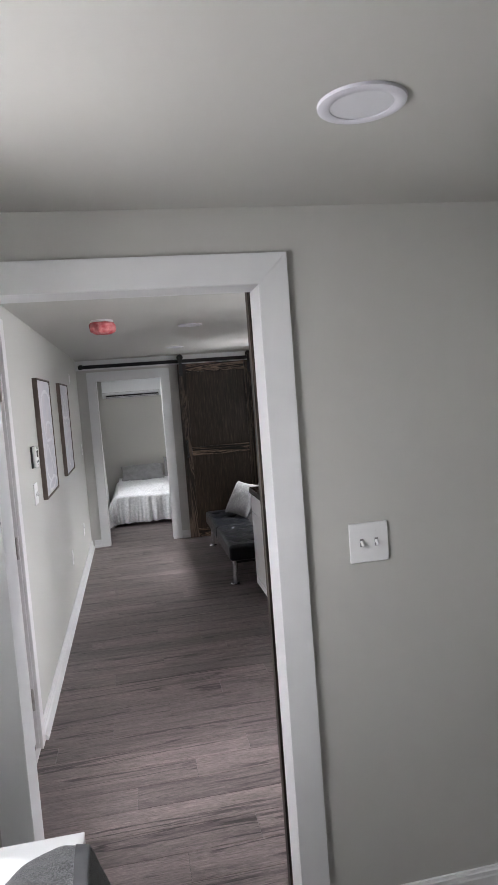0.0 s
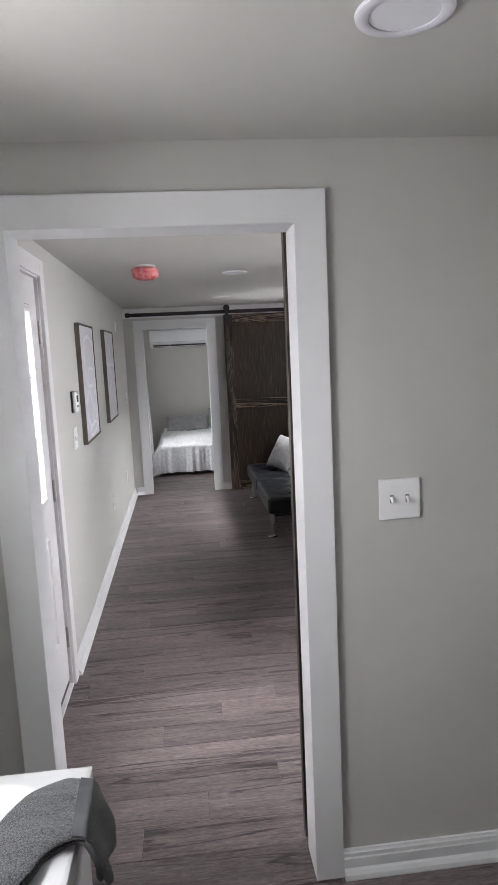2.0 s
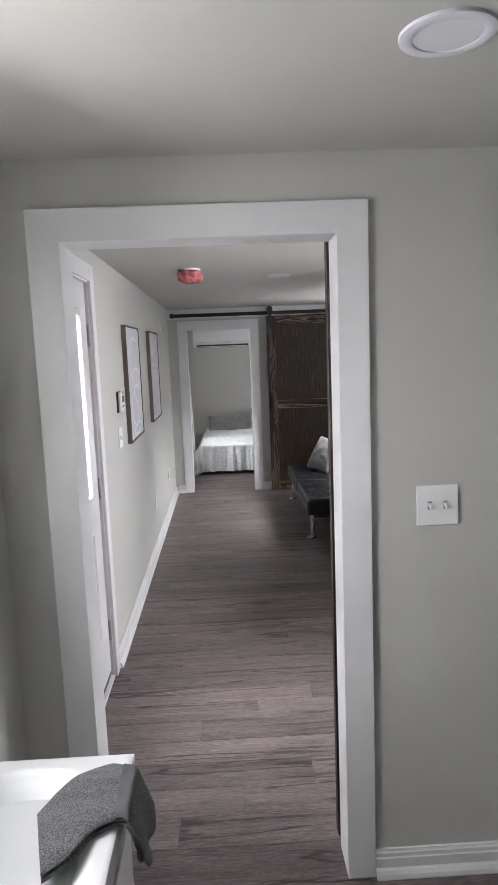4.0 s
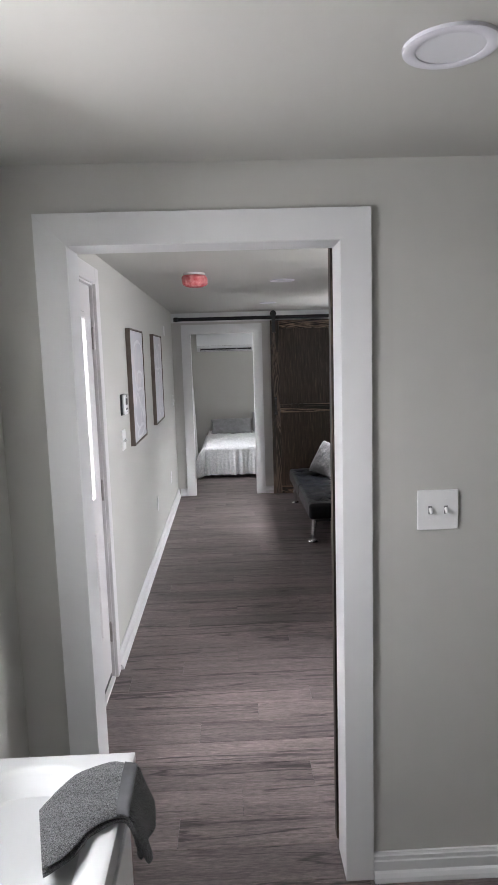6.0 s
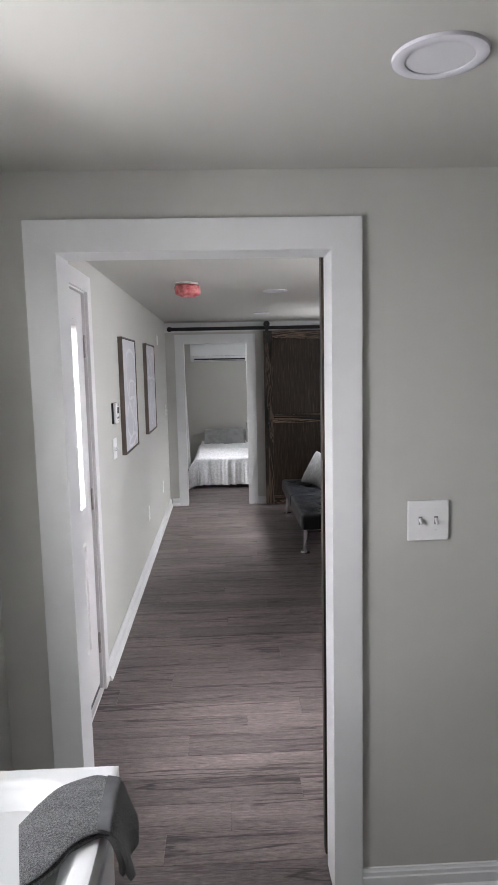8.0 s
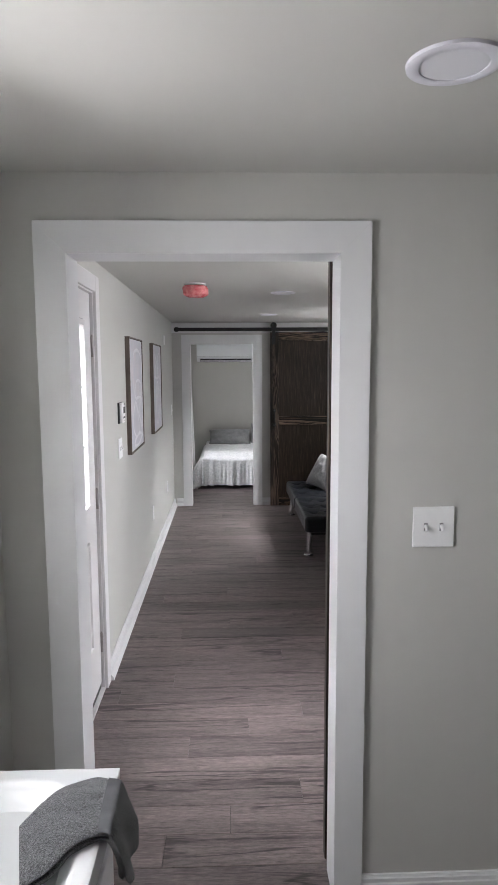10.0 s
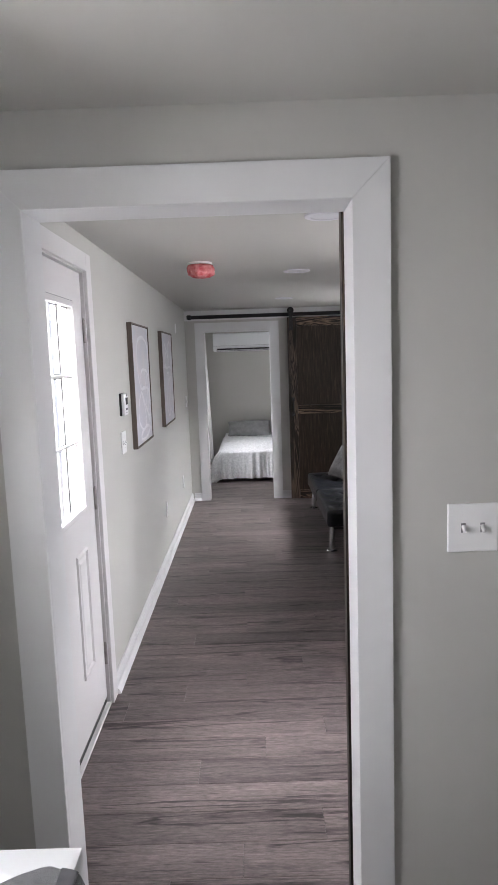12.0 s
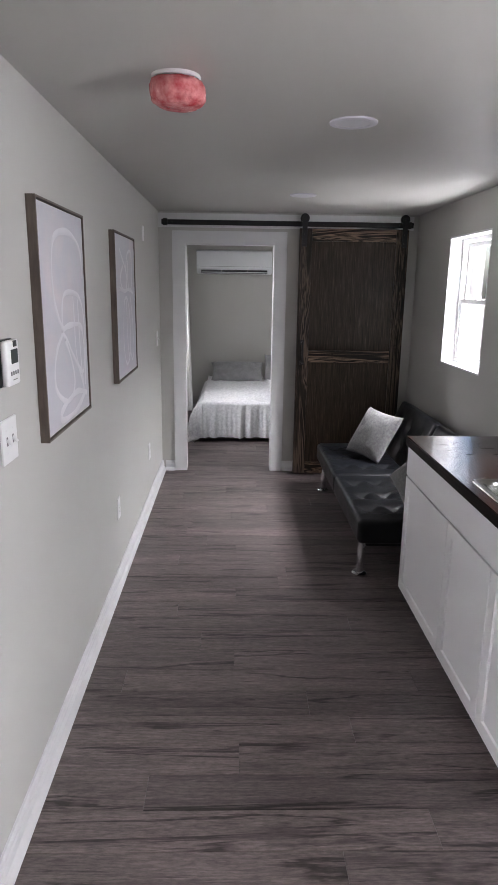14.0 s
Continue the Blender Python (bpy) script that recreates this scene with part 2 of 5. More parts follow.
def make_counter():
    m, n, l, p = nodes_of("walnut_butcher_block")
    br = n.new("ShaderNodeTexBrick")
    turn = n.new("ShaderNodeMapping")
    turn.inputs["Rotation"].default_value = (0, 0, radians(90))
    l.new(coords(n, l), turn.inputs["Vector"])
    l.new(turn.outputs[0], br.inputs["Vector"])
    for k, v in (("Scale", 1.0), ("Mortar Size", 0.0008), ("Brick Width", 0.62), ("Row Height", 0.041), ("Bias", 0.0), ("Mortar Smooth", 0.3)):
        br.inputs[k].default_value = v
    br.inputs["Color1"].default_value = (0.088, 0.028, 0.016, 1)
    br.inputs["Color2"].default_value = (0.034, 0.0125, 0.008, 1)
    br.inputs["Mortar"].default_value = (0.012, 0.006, 0.004, 1)
    g = noise_tex(n, l, coords(n, l, (1, 0.06, 1)), 120, 7, 0.72, 0.4)
    big = noise_tex(n, l, coords(n, l, (1, 0.3, 1)), 15, 7, 0.7, 1.4)
    c = mix(n, l, 1.0, br.outputs["Color"], ramp(n, l, g, [(0.33, (0.5, 0.46, 0.45)), (0.5, (1, 1, 1)), (0.68, (1.7, 1.6, 1.5))]), "MULTIPLY")
    c = mix(n, l, 1.0, c, ramp(n, l, big, [(0.36, (0.3, 0.27, 0.27)), (0.48, (1, 1, 1)), (0.66, (1.7, 1.5, 1.42))]), "MULTIPLY")
    l.new(c, p.inputs["Base Color"])
    mr = n.new("ShaderNodeMapRange")
    mr.inputs[3].default_value, mr.inputs[4].default_value = 0.34, 0.16
    l.new(big, mr.inputs[0])
    l.new(mr.outputs[0], p.inputs["Roughness"])
    p.inputs["Coat Weight"].default_value = 0.3
    p.inputs["Coat Roughness"].default_value = 0.16
    bump(n, l, p, big, 0.25, 0.004)
    return m


M_COUNTER = make_counter()


def make_plank():
    m, n, l, p = nodes_of("grey_brown_vinyl_plank")
    oi = n.new("ShaderNodeObjectInfo")
    fib = noise_tex(n, l, coords(n, l, (0.05, 1, 1), 23.0), 210, 6, 0.75, 0.3)
    band = noise_tex(n, l, coords(n, l, (0.085, 1, 1), 23.0), 18, 8, 0.7, 0.5)
    base = ramp(n, l, fib, [(0.30, (0.078, 0.0635, 0.0645)), (0.5, (0.132, 0.1075, 0.107)), (0.70, (0.208, 0.171, 0.170))])
    streak = ramp(n, l, band, [(0.30, (0.50, 0.49, 0.49)), (0.46, (0.90, 0.89, 0.89)), (0.66, (1.26, 1.25, 1.25))])
    c = mix(n, l, 1.0, base, streak, "MULTIPLY")
    shade = ramp(n, l, oi.outputs["Random"], [(0.0, (0.78, 0.775, 0.765)), (0.5, (1.0, 0.995, 0.97)), (1.0, (1.2, 1.19, 1.165))])
    c = mix(n, l, 1.0, c, shade, "MULTIPLY")
    # long wandering cracks, broken up along the board
    line = noise_tex(n, l, coords(n, l, (0.07, 1, 1), 57.0), 10, 6, 0.55, 0.35)
    off = n.new("ShaderNodeMath")
    off.operation = "SUBTRACT"
    off.inputs[1].default_value = 0.44
    l.new(line, off.inputs[0])
    near = n.new("ShaderNodeMath")
    near.operation = "ABSOLUTE"
    l.new(off.outputs[0], near.inputs[0])
    crack = ramp(n, l, near.outputs[0], [(0.006, (0.0, 0.0, 0.0)), (0.026, (1, 1, 1))])
    gaps = noise_tex(n, l, coords(n, l, (0.4, 1, 1), 71.0), 5, 4, 0.6)
    crack = mix(n, l, ramp(n, l, gaps, [(0.40, (0, 0, 0)), (0.50, (1, 1, 1))]), (1, 1, 1), crack)
    c = mix(n, l, 1.0, c, mix(n, l, crack, (0.2, 0.185, 0.185), (1, 1, 1)), "MULTIPLY")
    # short dark pores and knots
    pore = noise_tex(n, l, coords(n, l, (0.11, 1, 1), 37.0), 62, 3, 0.6, 0.5)
    c = mix(n, l, 1.0, c, ramp(n, l, pore, [(0.27, (0.36, 0.34, 0.34)), (0.36, (1, 1, 1))]), "MULTIPLY")
    vein = noise_tex(n, l, coords(n, l, (0.1, 1, 1), 57.0), 17, 8, 0.72, 0.5)
    c = mix(n, l, 1.0, c, ramp(n, l, vein, [(0.27, (0.26, 0.24, 0.24)), (0.32, (0.66, 0.64, 0.64)), (0.37, (1, 1, 1)), (0.70, (1.1, 1.1, 1.1))]), "MULTIPLY")
    # fine saw-mark mottling
    saw = noise_tex(n, l, coords(n, l, (0.28, 1, 1), 83.0), 120, 3, 0.7)
    c = mix(n, l, 1.0, c, ramp(n, l, saw, [(0.34, (0.74, 0.74, 0.74)), (0.5, (1, 1, 1)), (0.66, (1.22, 1.22, 1.22))]), "MULTIPLY")
    l.new(c, p.inputs["Base Color"])
    mr = n.new("ShaderNodeMapRange")
    mr.inputs[3].default_value, mr.inputs[4].default_value = 0.52, 0.34
    l.new(fib, mr.inputs[0])
    l.new(mr.outputs[0], p.inputs["Roughness"])
    bump(n, l, p, fib, 0.3, 0.001)
    return m


M_PLANK = make_plank()
M_SUBFLOOR = plain("dark_underlay", (0.015, 0.013, 0.012), 0.9)


def make_steel():
    m, n, l, p = nodes_of("brushed_stainless_steel")
    v = coords(n, l, (1, 0.04, 1))
    f = noise_tex(n, l, v, 260, 3)
    l.new(ramp(n, l, f, [(0.3, (0.48, 0.485, 0.46)), (0.7, (0.6, 0.605, 0.575))]), p.inputs["Base Color"])
    p.inputs["Metallic"].default_value = 1.0
    p.inputs["Roughness"].default_value = 0.17
    bump(n, l, p, f, 0.08, 0.0005)
    return m


M_STEEL = make_steel()


def make_canvas(name, seed):
    m, n, l, p = nodes_of(name)
    tc = n.new("ShaderNodeTexCoord")
    mp = n.new("ShaderNodeMapping")
    mp.inputs["Location"].default_value = (seed, seed * 2.3, seed)
    l.new(tc.outputs["Object"], mp.inputs[0])
    big = noise_tex(n, l, mp.outputs[0], 2.6, 4, 0.6, 0.5)
    l.new(ramp(n, l, big, [(0.3, (0.56, 0.53, 0.57)), (0.5, (0.53, 0.53, 0.57)), (0.7, (0.61, 0.56, 0.58))]), p.inputs["Base Color"])
    p.inputs["Roughness"].default_value = 0.85
    bump(n, l, p, noise_tex(n, l, mp.outputs[0], 700, 2), 0.35, 0.001)
    return m


M_STROKE = plain("white_acrylic_stroke", (0.66, 0.65, 0.68), 0.7, vary=0.05, fine=200, relief=0.3)


def make_glass():
    m, n, l, p = nodes_of("window_glass")
    p.inputs["Base Color"].default_value = (1, 1, 1, 1)
    p.inputs["Transmission Weight"].default_value = 1.0
    p.inputs["Roughness"].default_value = 0.0
    p.inputs["IOR"].default_value = 1.45
    return m


M_GLASS = make_glass()
M_SIDING = plain("white_siding", (0.8, 0.8, 0.79), 0.6, vary=0.03)
M_SHUTTER = plain("grey_shutter_paint", (0.16, 0.165, 0.17), 0.6)
M_ROOF = plain("grey_shingle", (0.16, 0.16, 0.17), 0.9, vary=0.2, scale=12)
M_GROUND = surface("pale_gravel_ground", (0.45, 0.44, 0.42), (0.6, 0.59, 0.57), 0.8, (0.85, 0.95), fine=30, relief=0.6, dist=0.02)
M_FENCE = plain("weathered_fence_board", (0.42, 0.4, 0.37), 0.85, vary=0.15, scale=5)


# ---------------------------------------------------------------- mesh helpers
def finish(name, bm, material, smooth=None):
    bmesh.ops.recalc_face_normals(bm, faces=bm.faces)
    me = bpy.data.meshes.new(name)
    if smooth is not None:
        for f in bm.faces:
            f.smooth = True
    bm.to_mesh(me)
    bm.free()
    if smooth is not None:
        me.set_sharp_from_angle(angle=radians(smooth))
    me.materials.append(material)
    return new(name, me)


def thing(name, at, label, category, group=""):
    """An Empty at the base of a thing whose parts hang from it."""
    ob = new(name)
    ob.location = at
    ob.empty_display_size = 0.05
    return tagged(ob, label, category, group)


def part(name, bm, material, parent, label="", smooth=None):
    ob = finish(name, bm, material, smooth)
    ob.parent = parent
    if parent.type == "EMPTY":
        ob.matrix_parent_inverse = Matrix.Translation(-parent.location)
    return tagged(ob, label)


def structure(name, bm, material, label, category, smooth=None):
    return tagged(finish(name, bm, material, smooth), label, category, kind="structure")


def box(a, b, bevel=0.0, bm=None, seg=2):
    own = bmesh.new()
    lo, hi = Vector(map(min, zip(a, b))), Vector(map(max, zip(a, b)))
    bmesh.ops.create_cube(own, size=1, matrix=Matrix.Translation((lo + hi) / 2) @ Matrix.Diagonal((*(hi - lo), 1)))
    if bevel:
        bmesh.ops.bevel(own, geom=own.edges[:], offset=bevel, segments=seg, affect="EDGES", profile=0.5)
    return merge(bm, own)


def merge(bm, own):
    if bm is None:
        return own
    me = bpy.data.meshes.new("tmp")
    own.to_mesh(me)
    own.free()
    bm.from_mesh(me)
    bpy.data.meshes.remove(me)
    return bm


def rod(p0, p1, r0, r1=None, n=20, bm=None, bevel=0.0):
    own = bmesh.new()
    p0, p1 = Vector(p0), Vector(p1)
    d = p1 - p0
    m = Matrix.Translation((p0 + p1) / 2) @ d.to_track_quat("Z", "Y").to_matrix().to_4x4()
    bmesh.ops.create_cone(own, cap_ends=True, segments=n, radius1=r0, radius2=r0 if r1 is None else r1, depth=d.length, matrix=m)
    if bevel:
        bmesh.ops.bevel(own, geom=[e for e in own.edges if len(e.link_faces) == 2 and e.calc_face_angle(0) > 0.6], offset=bevel, segments=2, affect="EDGES")
    return merge(bm, own)


def lathe(profile, centre, n=40, axis="Z", bm=None):
    """Turns (radius, height) pairs round an upright axis."""
    own = bmesh.new()
    rings = []
    for r, h in profile:
        if r < 1e-5:
            rings.append([own.verts.new((0, 0, h))])
        else:
            rings.append([own.verts.new((r * math.cos(2 * math.pi * k / n), r * math.sin(2 * math.pi * k / n), h)) for k in range(n)])
    for a, b in zip(rings, rings[1:]):
        for k in range(n):
            q = [a[k % len(a)], a[(k + 1) % len(a)], b[(k + 1) % len(b)], b[k % len(b)]]
            q = list(dict.fromkeys(q))
            if len(q) > 2:
                own.faces.new(q)
    bmesh.ops.translate(own, verts=own.verts, vec=centre)
    return merge(bm, own)


def spline(pts, steps=8):
    """A smooth line through the points."""
    p = [Vector(q) for q in pts]
    p = [2 * p[0] - p[1], *p, 2 * p[-1] - p[-2]]
    out = []
    for i in range(1, len(p) - 2):
        a, b, c, d = p[i - 1:i + 3]
        for k in range(steps):
            t = k / steps
            out.append(0.5 * (2 * b + (c - a) * t + (2 * a - 5 * b + 4 * c - d) * t * t + (3 * b - a - 3 * c + d) * t ** 3))
    return [*out, p[-2]]


def tube(pts, radius, n=12, bm=None, flat=1.0, side=None):
    """Sweeps a ring along the points. radius: a number, or one per point. flat squeezes it across side."""
    own = bmesh.new()
    pts = [Vector(q) for q in pts]
    radius = radius if isinstance(radius, (list, tuple)) else [radius] * len(pts)
    up = Vector(side) if side else Vector((0.3, 0.2, 1)).normalized()
    rings = []
    for i, q in enumerate(pts):
        d = (pts[min(i + 1, len(pts) - 1)] - pts[max(i - 1, 0)]).normalized()
        s = d.cross(up)
        s = s.normalized() if s.length > 1e-4 else Vector((1, 0, 0))
        w = s.cross(d).normalized()
        if not side:
            up = w
        rings.append([own.verts.new(q + radius[i] * (math.cos(2 * math.pi * k / n) * s + flat * math.sin(2 * math.pi * k / n) * w)) for k in range(n)])
    for a, b in zip(rings, rings[1:]):
        for k in range(n):
            own.faces.new((a[k], a[(k + 1) % n], b[(k + 1) % n], b[k]))
    own.faces.new(rings[0])
    own.faces.new(rings[-1][::-1])
    return merge(bm, own)


def sheet(f, nu, nv, thick=0.0, bm=None):
    """A surface f(u, v), u and v from 0 to 1, with thickness."""
    own = bmesh.new()
    g = [[own.verts.new(f(i / nu, j / nv)) for j in range(nv + 1)] for i in range(nu + 1)]
    for i in range(nu):
        for j in range(nv):
            own.faces.new((g[i][j], g[i + 1][j], g[i + 1][j + 1], g[i][j + 1]))
    if thick:
        bmesh.ops.recalc_face_normals(own, faces=own.faces)
        bmesh.ops.solidify(own, geom=own.faces[:], thickness=thick)
    return merge(bm, own)


def soft_box(lo, hi, r, div, move=None, bm=None):
    """A box with round edges, cut fine enough to be dented by move(point)."""
    own = bmesh.new()
    lo, hi = Vector(lo), Vector(hi)
    bmesh.ops.create_cube(own, size=1, matrix=Matrix.Translation((lo + hi) / 2) @ Matrix.Diagonal((*(hi - lo), 1)))
    bmesh.ops.subdivide_edges(own, edges=own.edges[:], cuts=div, use_grid_fill=True)
    for v in own.verts:
        q = Vector(min(max(c, a + r), b - r) for c, a, b in zip(v.co, lo, hi))
        d = v.co - q
        if d.length > 1e-6:
            v.co = q + d.normalized() * r
        if move:
            v.co = move(v.co)
    return merge(bm, own)


def holed(axis, at, thick, u, v, holes):
    """A slab across an axis (0 x, 1 y), from at to at + thick, with real openings (u0, u1, v0, v1)."""
    us = sorted({*u, *(h[k] for h in holes for k in (0, 1))})
    vs = sorted({*v, *(h[k] for h in holes for k in (2, 3))})
    us, vs = [x for x in us if u[0] <= x <= u[1]], [x for x in vs if v[0] <= x <= v[1]]
    own = bmesh.new()
    cache = {}

    def vert(a, b, side):
        if (a, b, side) not in cache:
            w = at + thick * side
            cache[a, b, side] = own.verts.new((w, us[a], vs[b]) if axis == 0 else (us[a], w, vs[b]))
        return cache[a, b, side]

    def solid(a, b):
        if not (0 <= a < len(us) - 1 and 0 <= b < len(vs) - 1):
            return False
        cu, cv = (us[a] + us[a + 1]) / 2, (vs[b] + vs[b + 1]) / 2
        return not any(h[0] < cu < h[1] and h[2] < cv < h[3] for h in holes)

    for a in range(len(us) - 1):
        for b in range(len(vs) - 1):
            if not solid(a, b):
                continue
            for s in (0, 1):
                own.faces.new([vert(*q, s) for q in ((a, b), (a + 1, b), (a + 1, b + 1), (a, b + 1))])
            for da, db, p, q in ((-1, 0, (a, b), (a, b + 1)), (1, 0, (a + 1, b), (a + 1, b + 1)), (0, -1, (a, b), (a + 1, b)), (0, 1, (a, b + 1), (a + 1, b + 1))):
                if not solid(a + da, b + db):
                    own.faces.new([vert(*p, 0), vert(*q, 0), vert(*q, 1), vert(*p, 1)])
    return own


# ---------------------------------------------------------------- the shell
WEST, EAST, SOUTH, NORTH, CEIL = -0.182, 1.945, -0.75, 10.9, 2.17
BATH, BATH_BACK = 2.332, 2.448
BED, BED_BACK = 8.098, 8.22
BATH_WIN = (1.22, 1.975, 1.10, 1.945)
BED_WIN = (8.8, 9.6, 0.95, 1.95)
EAST_WIN = (6.515, 7.264, 1.07, 1.94)
KITCHEN_WIN = (3.340, 4.052, 1.12, 1.93)
ENTRY = (2.825, 3.70, 0.0, 2.02)

structure("wall_west", holed(0, WEST - 0.15, 0.15, (SOUTH - 0.15, NORTH + 0.15), (-0.1, CEIL + 0.1), [BATH_WIN, BED_WIN, (ENTRY[0], ENTRY[1], 0.0, ENTRY[3])]), M_WALL, "smooth greige painted long wall with door and windows", "wall")
structure("wall_east", holed(0, EAST, 0.15, (SOUTH - 0.15, NORTH + 0.15), (-0.1, CEIL + 0.1), [EAST_WIN, KITCHEN_WIN]), M_WALL, "smooth greige painted long wall with two windows", "wall")
# Unseen end wall, made white instead of greige to bounce light into the bathroom.
structure("wall_south", box((WEST, SOUTH - 0.15, -0.1), (EAST, SOUTH, CEIL + 0.1)), M_TRIM, "unseen plain white end wall, a reflector for the bathroom", "wall")
structure("wall_north", box((WEST, NORTH, -0.1), (EAST, NORTH + 0.15, CEIL + 0.1)), M_WALL, "greige painted end wall of the bedroom", "wall")
structure("wall_bath", holed(1, BATH, BATH_BACK - BATH, (WEST, EAST), (0.0, CEIL), [(0.011, 0.797, -1, 1.975)]), M_WALL, "greige painted partition with a cased doorway", "wall")
structure("wall_bedroom", holed(1, BED, BED_BACK - BED, (WEST, EAST), (0.0, CEIL), [(0.014, 0.785, -1, 1.937)]), M_WALL, "greige painted bedroom partition with a cased doorway", "wall")
structure("ceiling", box((WEST, SOUTH, CEIL), (EAST, NORTH, CEIL + 0.1)), M_CEIL, "flat satin greige painted ceiling", "ceiling")


def baseboard(name, a, b, inward, h=0.088):
    """A board along a wall from a to b, with a stepped upper lip and a shoe moulding at the floor."""
    a, b, inward = Vector((*a, 0)), Vector((*b, 0)), Vector((*inward, 0))
    prof = [(0, 0.001), (0.032, 0.001), (0.032, 0.005), (0.029, 0.016), (0.022, 0.026), (0.0155, 0.031), (0.0155, h - 0.026), (0.0125, h - 0.022), (0.0125, h - 0.010), (0.0095, h - 0.007), (0.007, h), (0, h)]
    own = bmesh.new()
    ends = [[own.verts.new(p + inward * d + Vector((0, 0, z))) for d, z in prof] for p in (a, b)]
    k = len(prof)
    for i in range(k):
        own.faces.new((ends[0][i], ends[0][(i + 1) % k], ends[1][(i + 1) % k], ends[1][i]))
    own.faces.new(ends[0])
    own.faces.new(ends[1])
    return structure(name, own, M_TRIM, "white painted baseboard with stepped lip and shoe moulding", "baseboard")


baseboard("baseboard_west", (WEST, 3.778), (WEST, BED), (1, 0))
baseboard("baseboard_west_bedroom", (WEST, BED_BACK), (WEST, NORTH), (1, 0))
baseboard("baseboard_north", (WEST + 0.032, NORTH), (EAST, NORTH), (0, -1))
baseboard("baseboard_bedroom_left", (WEST + 0.032, BED), (-0.071, BED), (0, -1))
baseboard("baseboard_bedroom_right", (0.870, BED), (EAST, BED), (0, -1))
baseboard("baseboard_bath_right", (0.864, BATH), (EAST, BATH), (0, -1))
baseboard("baseboard_bath_left", (WEST, BATH), (-0.056, BATH), (0, -1))
baseboard("baseboard_east", (EAST, 5.676), (EAST, BED - 0.032), (-1, 0))


def cased_doorway(name, x0, x1, top, y_front, y_back, wide, proud, jamb, label):
    """Jambs lining an opening, with mitred casing on its front."""
    door = tagged(thing(name, ((x0 + x1) / 2, y_front, 0), label, "door frame"), kind="structure")
    part("side_jamb", box((x0 - 0.02, y_front - 0.001, 0), (x0, y_back, top), 0.0015), jamb, door)
    part("side_jamb", box((x1, y_front - 0.001, 0), (x1 + 0.02, y_back, top), 0.0015), jamb, door)
    part("head_jamb", box((x0 - 0.02, y_front - 0.001, top), (x1 + 0.02, y_back, top + 0.02), 0.0015), jamb, door)

    def board(pts):
        own = bmesh.new()
        f = [own.verts.new((x, y_front - proud, z)) for x, z in pts]
        k = [own.verts.new((x, y_front - 0.0005, z)) for x, z in pts]
        own.faces.new(f)
        own.faces.new(k)
        for i in range(4):
            own.faces.new((f[i], f[(i + 1) % 4], k[(i + 1) % 4], k[i]))
        bmesh.ops.bevel(own, geom=own.edges[:], offset=0.0011, segments=2, affect="EDGES")
        return own
    g = 0.0002
    part("casing_side", board([(x0 - wide, 0.001), (x0, 0.001), (x0, top - g), (x0 - wide, top + wide - g)]), M_TRIM, door)
    part("casing_side", board([(x1 + wide, 0.001), (x1, 0.001), (x1, top - g), (x1 + wide, top + wide - g)]), M_TRIM, door)
    part("casing_head", board([(x0 - wide + g, top + wide), (x0 + g, top), (x1 - g, top), (x1 + wide - g, top + wide)]), M_TRIM, door)
    return door


cased_doorway("door_1", 0.031, 0.777, 1.955, BATH, 2.455, 0.086, 0.016, M_JAMB, "white painted cased doorway out of the bathroom")
cased_doorway("door_2", 0.034, 0.765, 1.917, BED, BED_BACK + 0.012, 0.104, 0.018, M_JAMB, "white painted cased doorway into the bedroom")


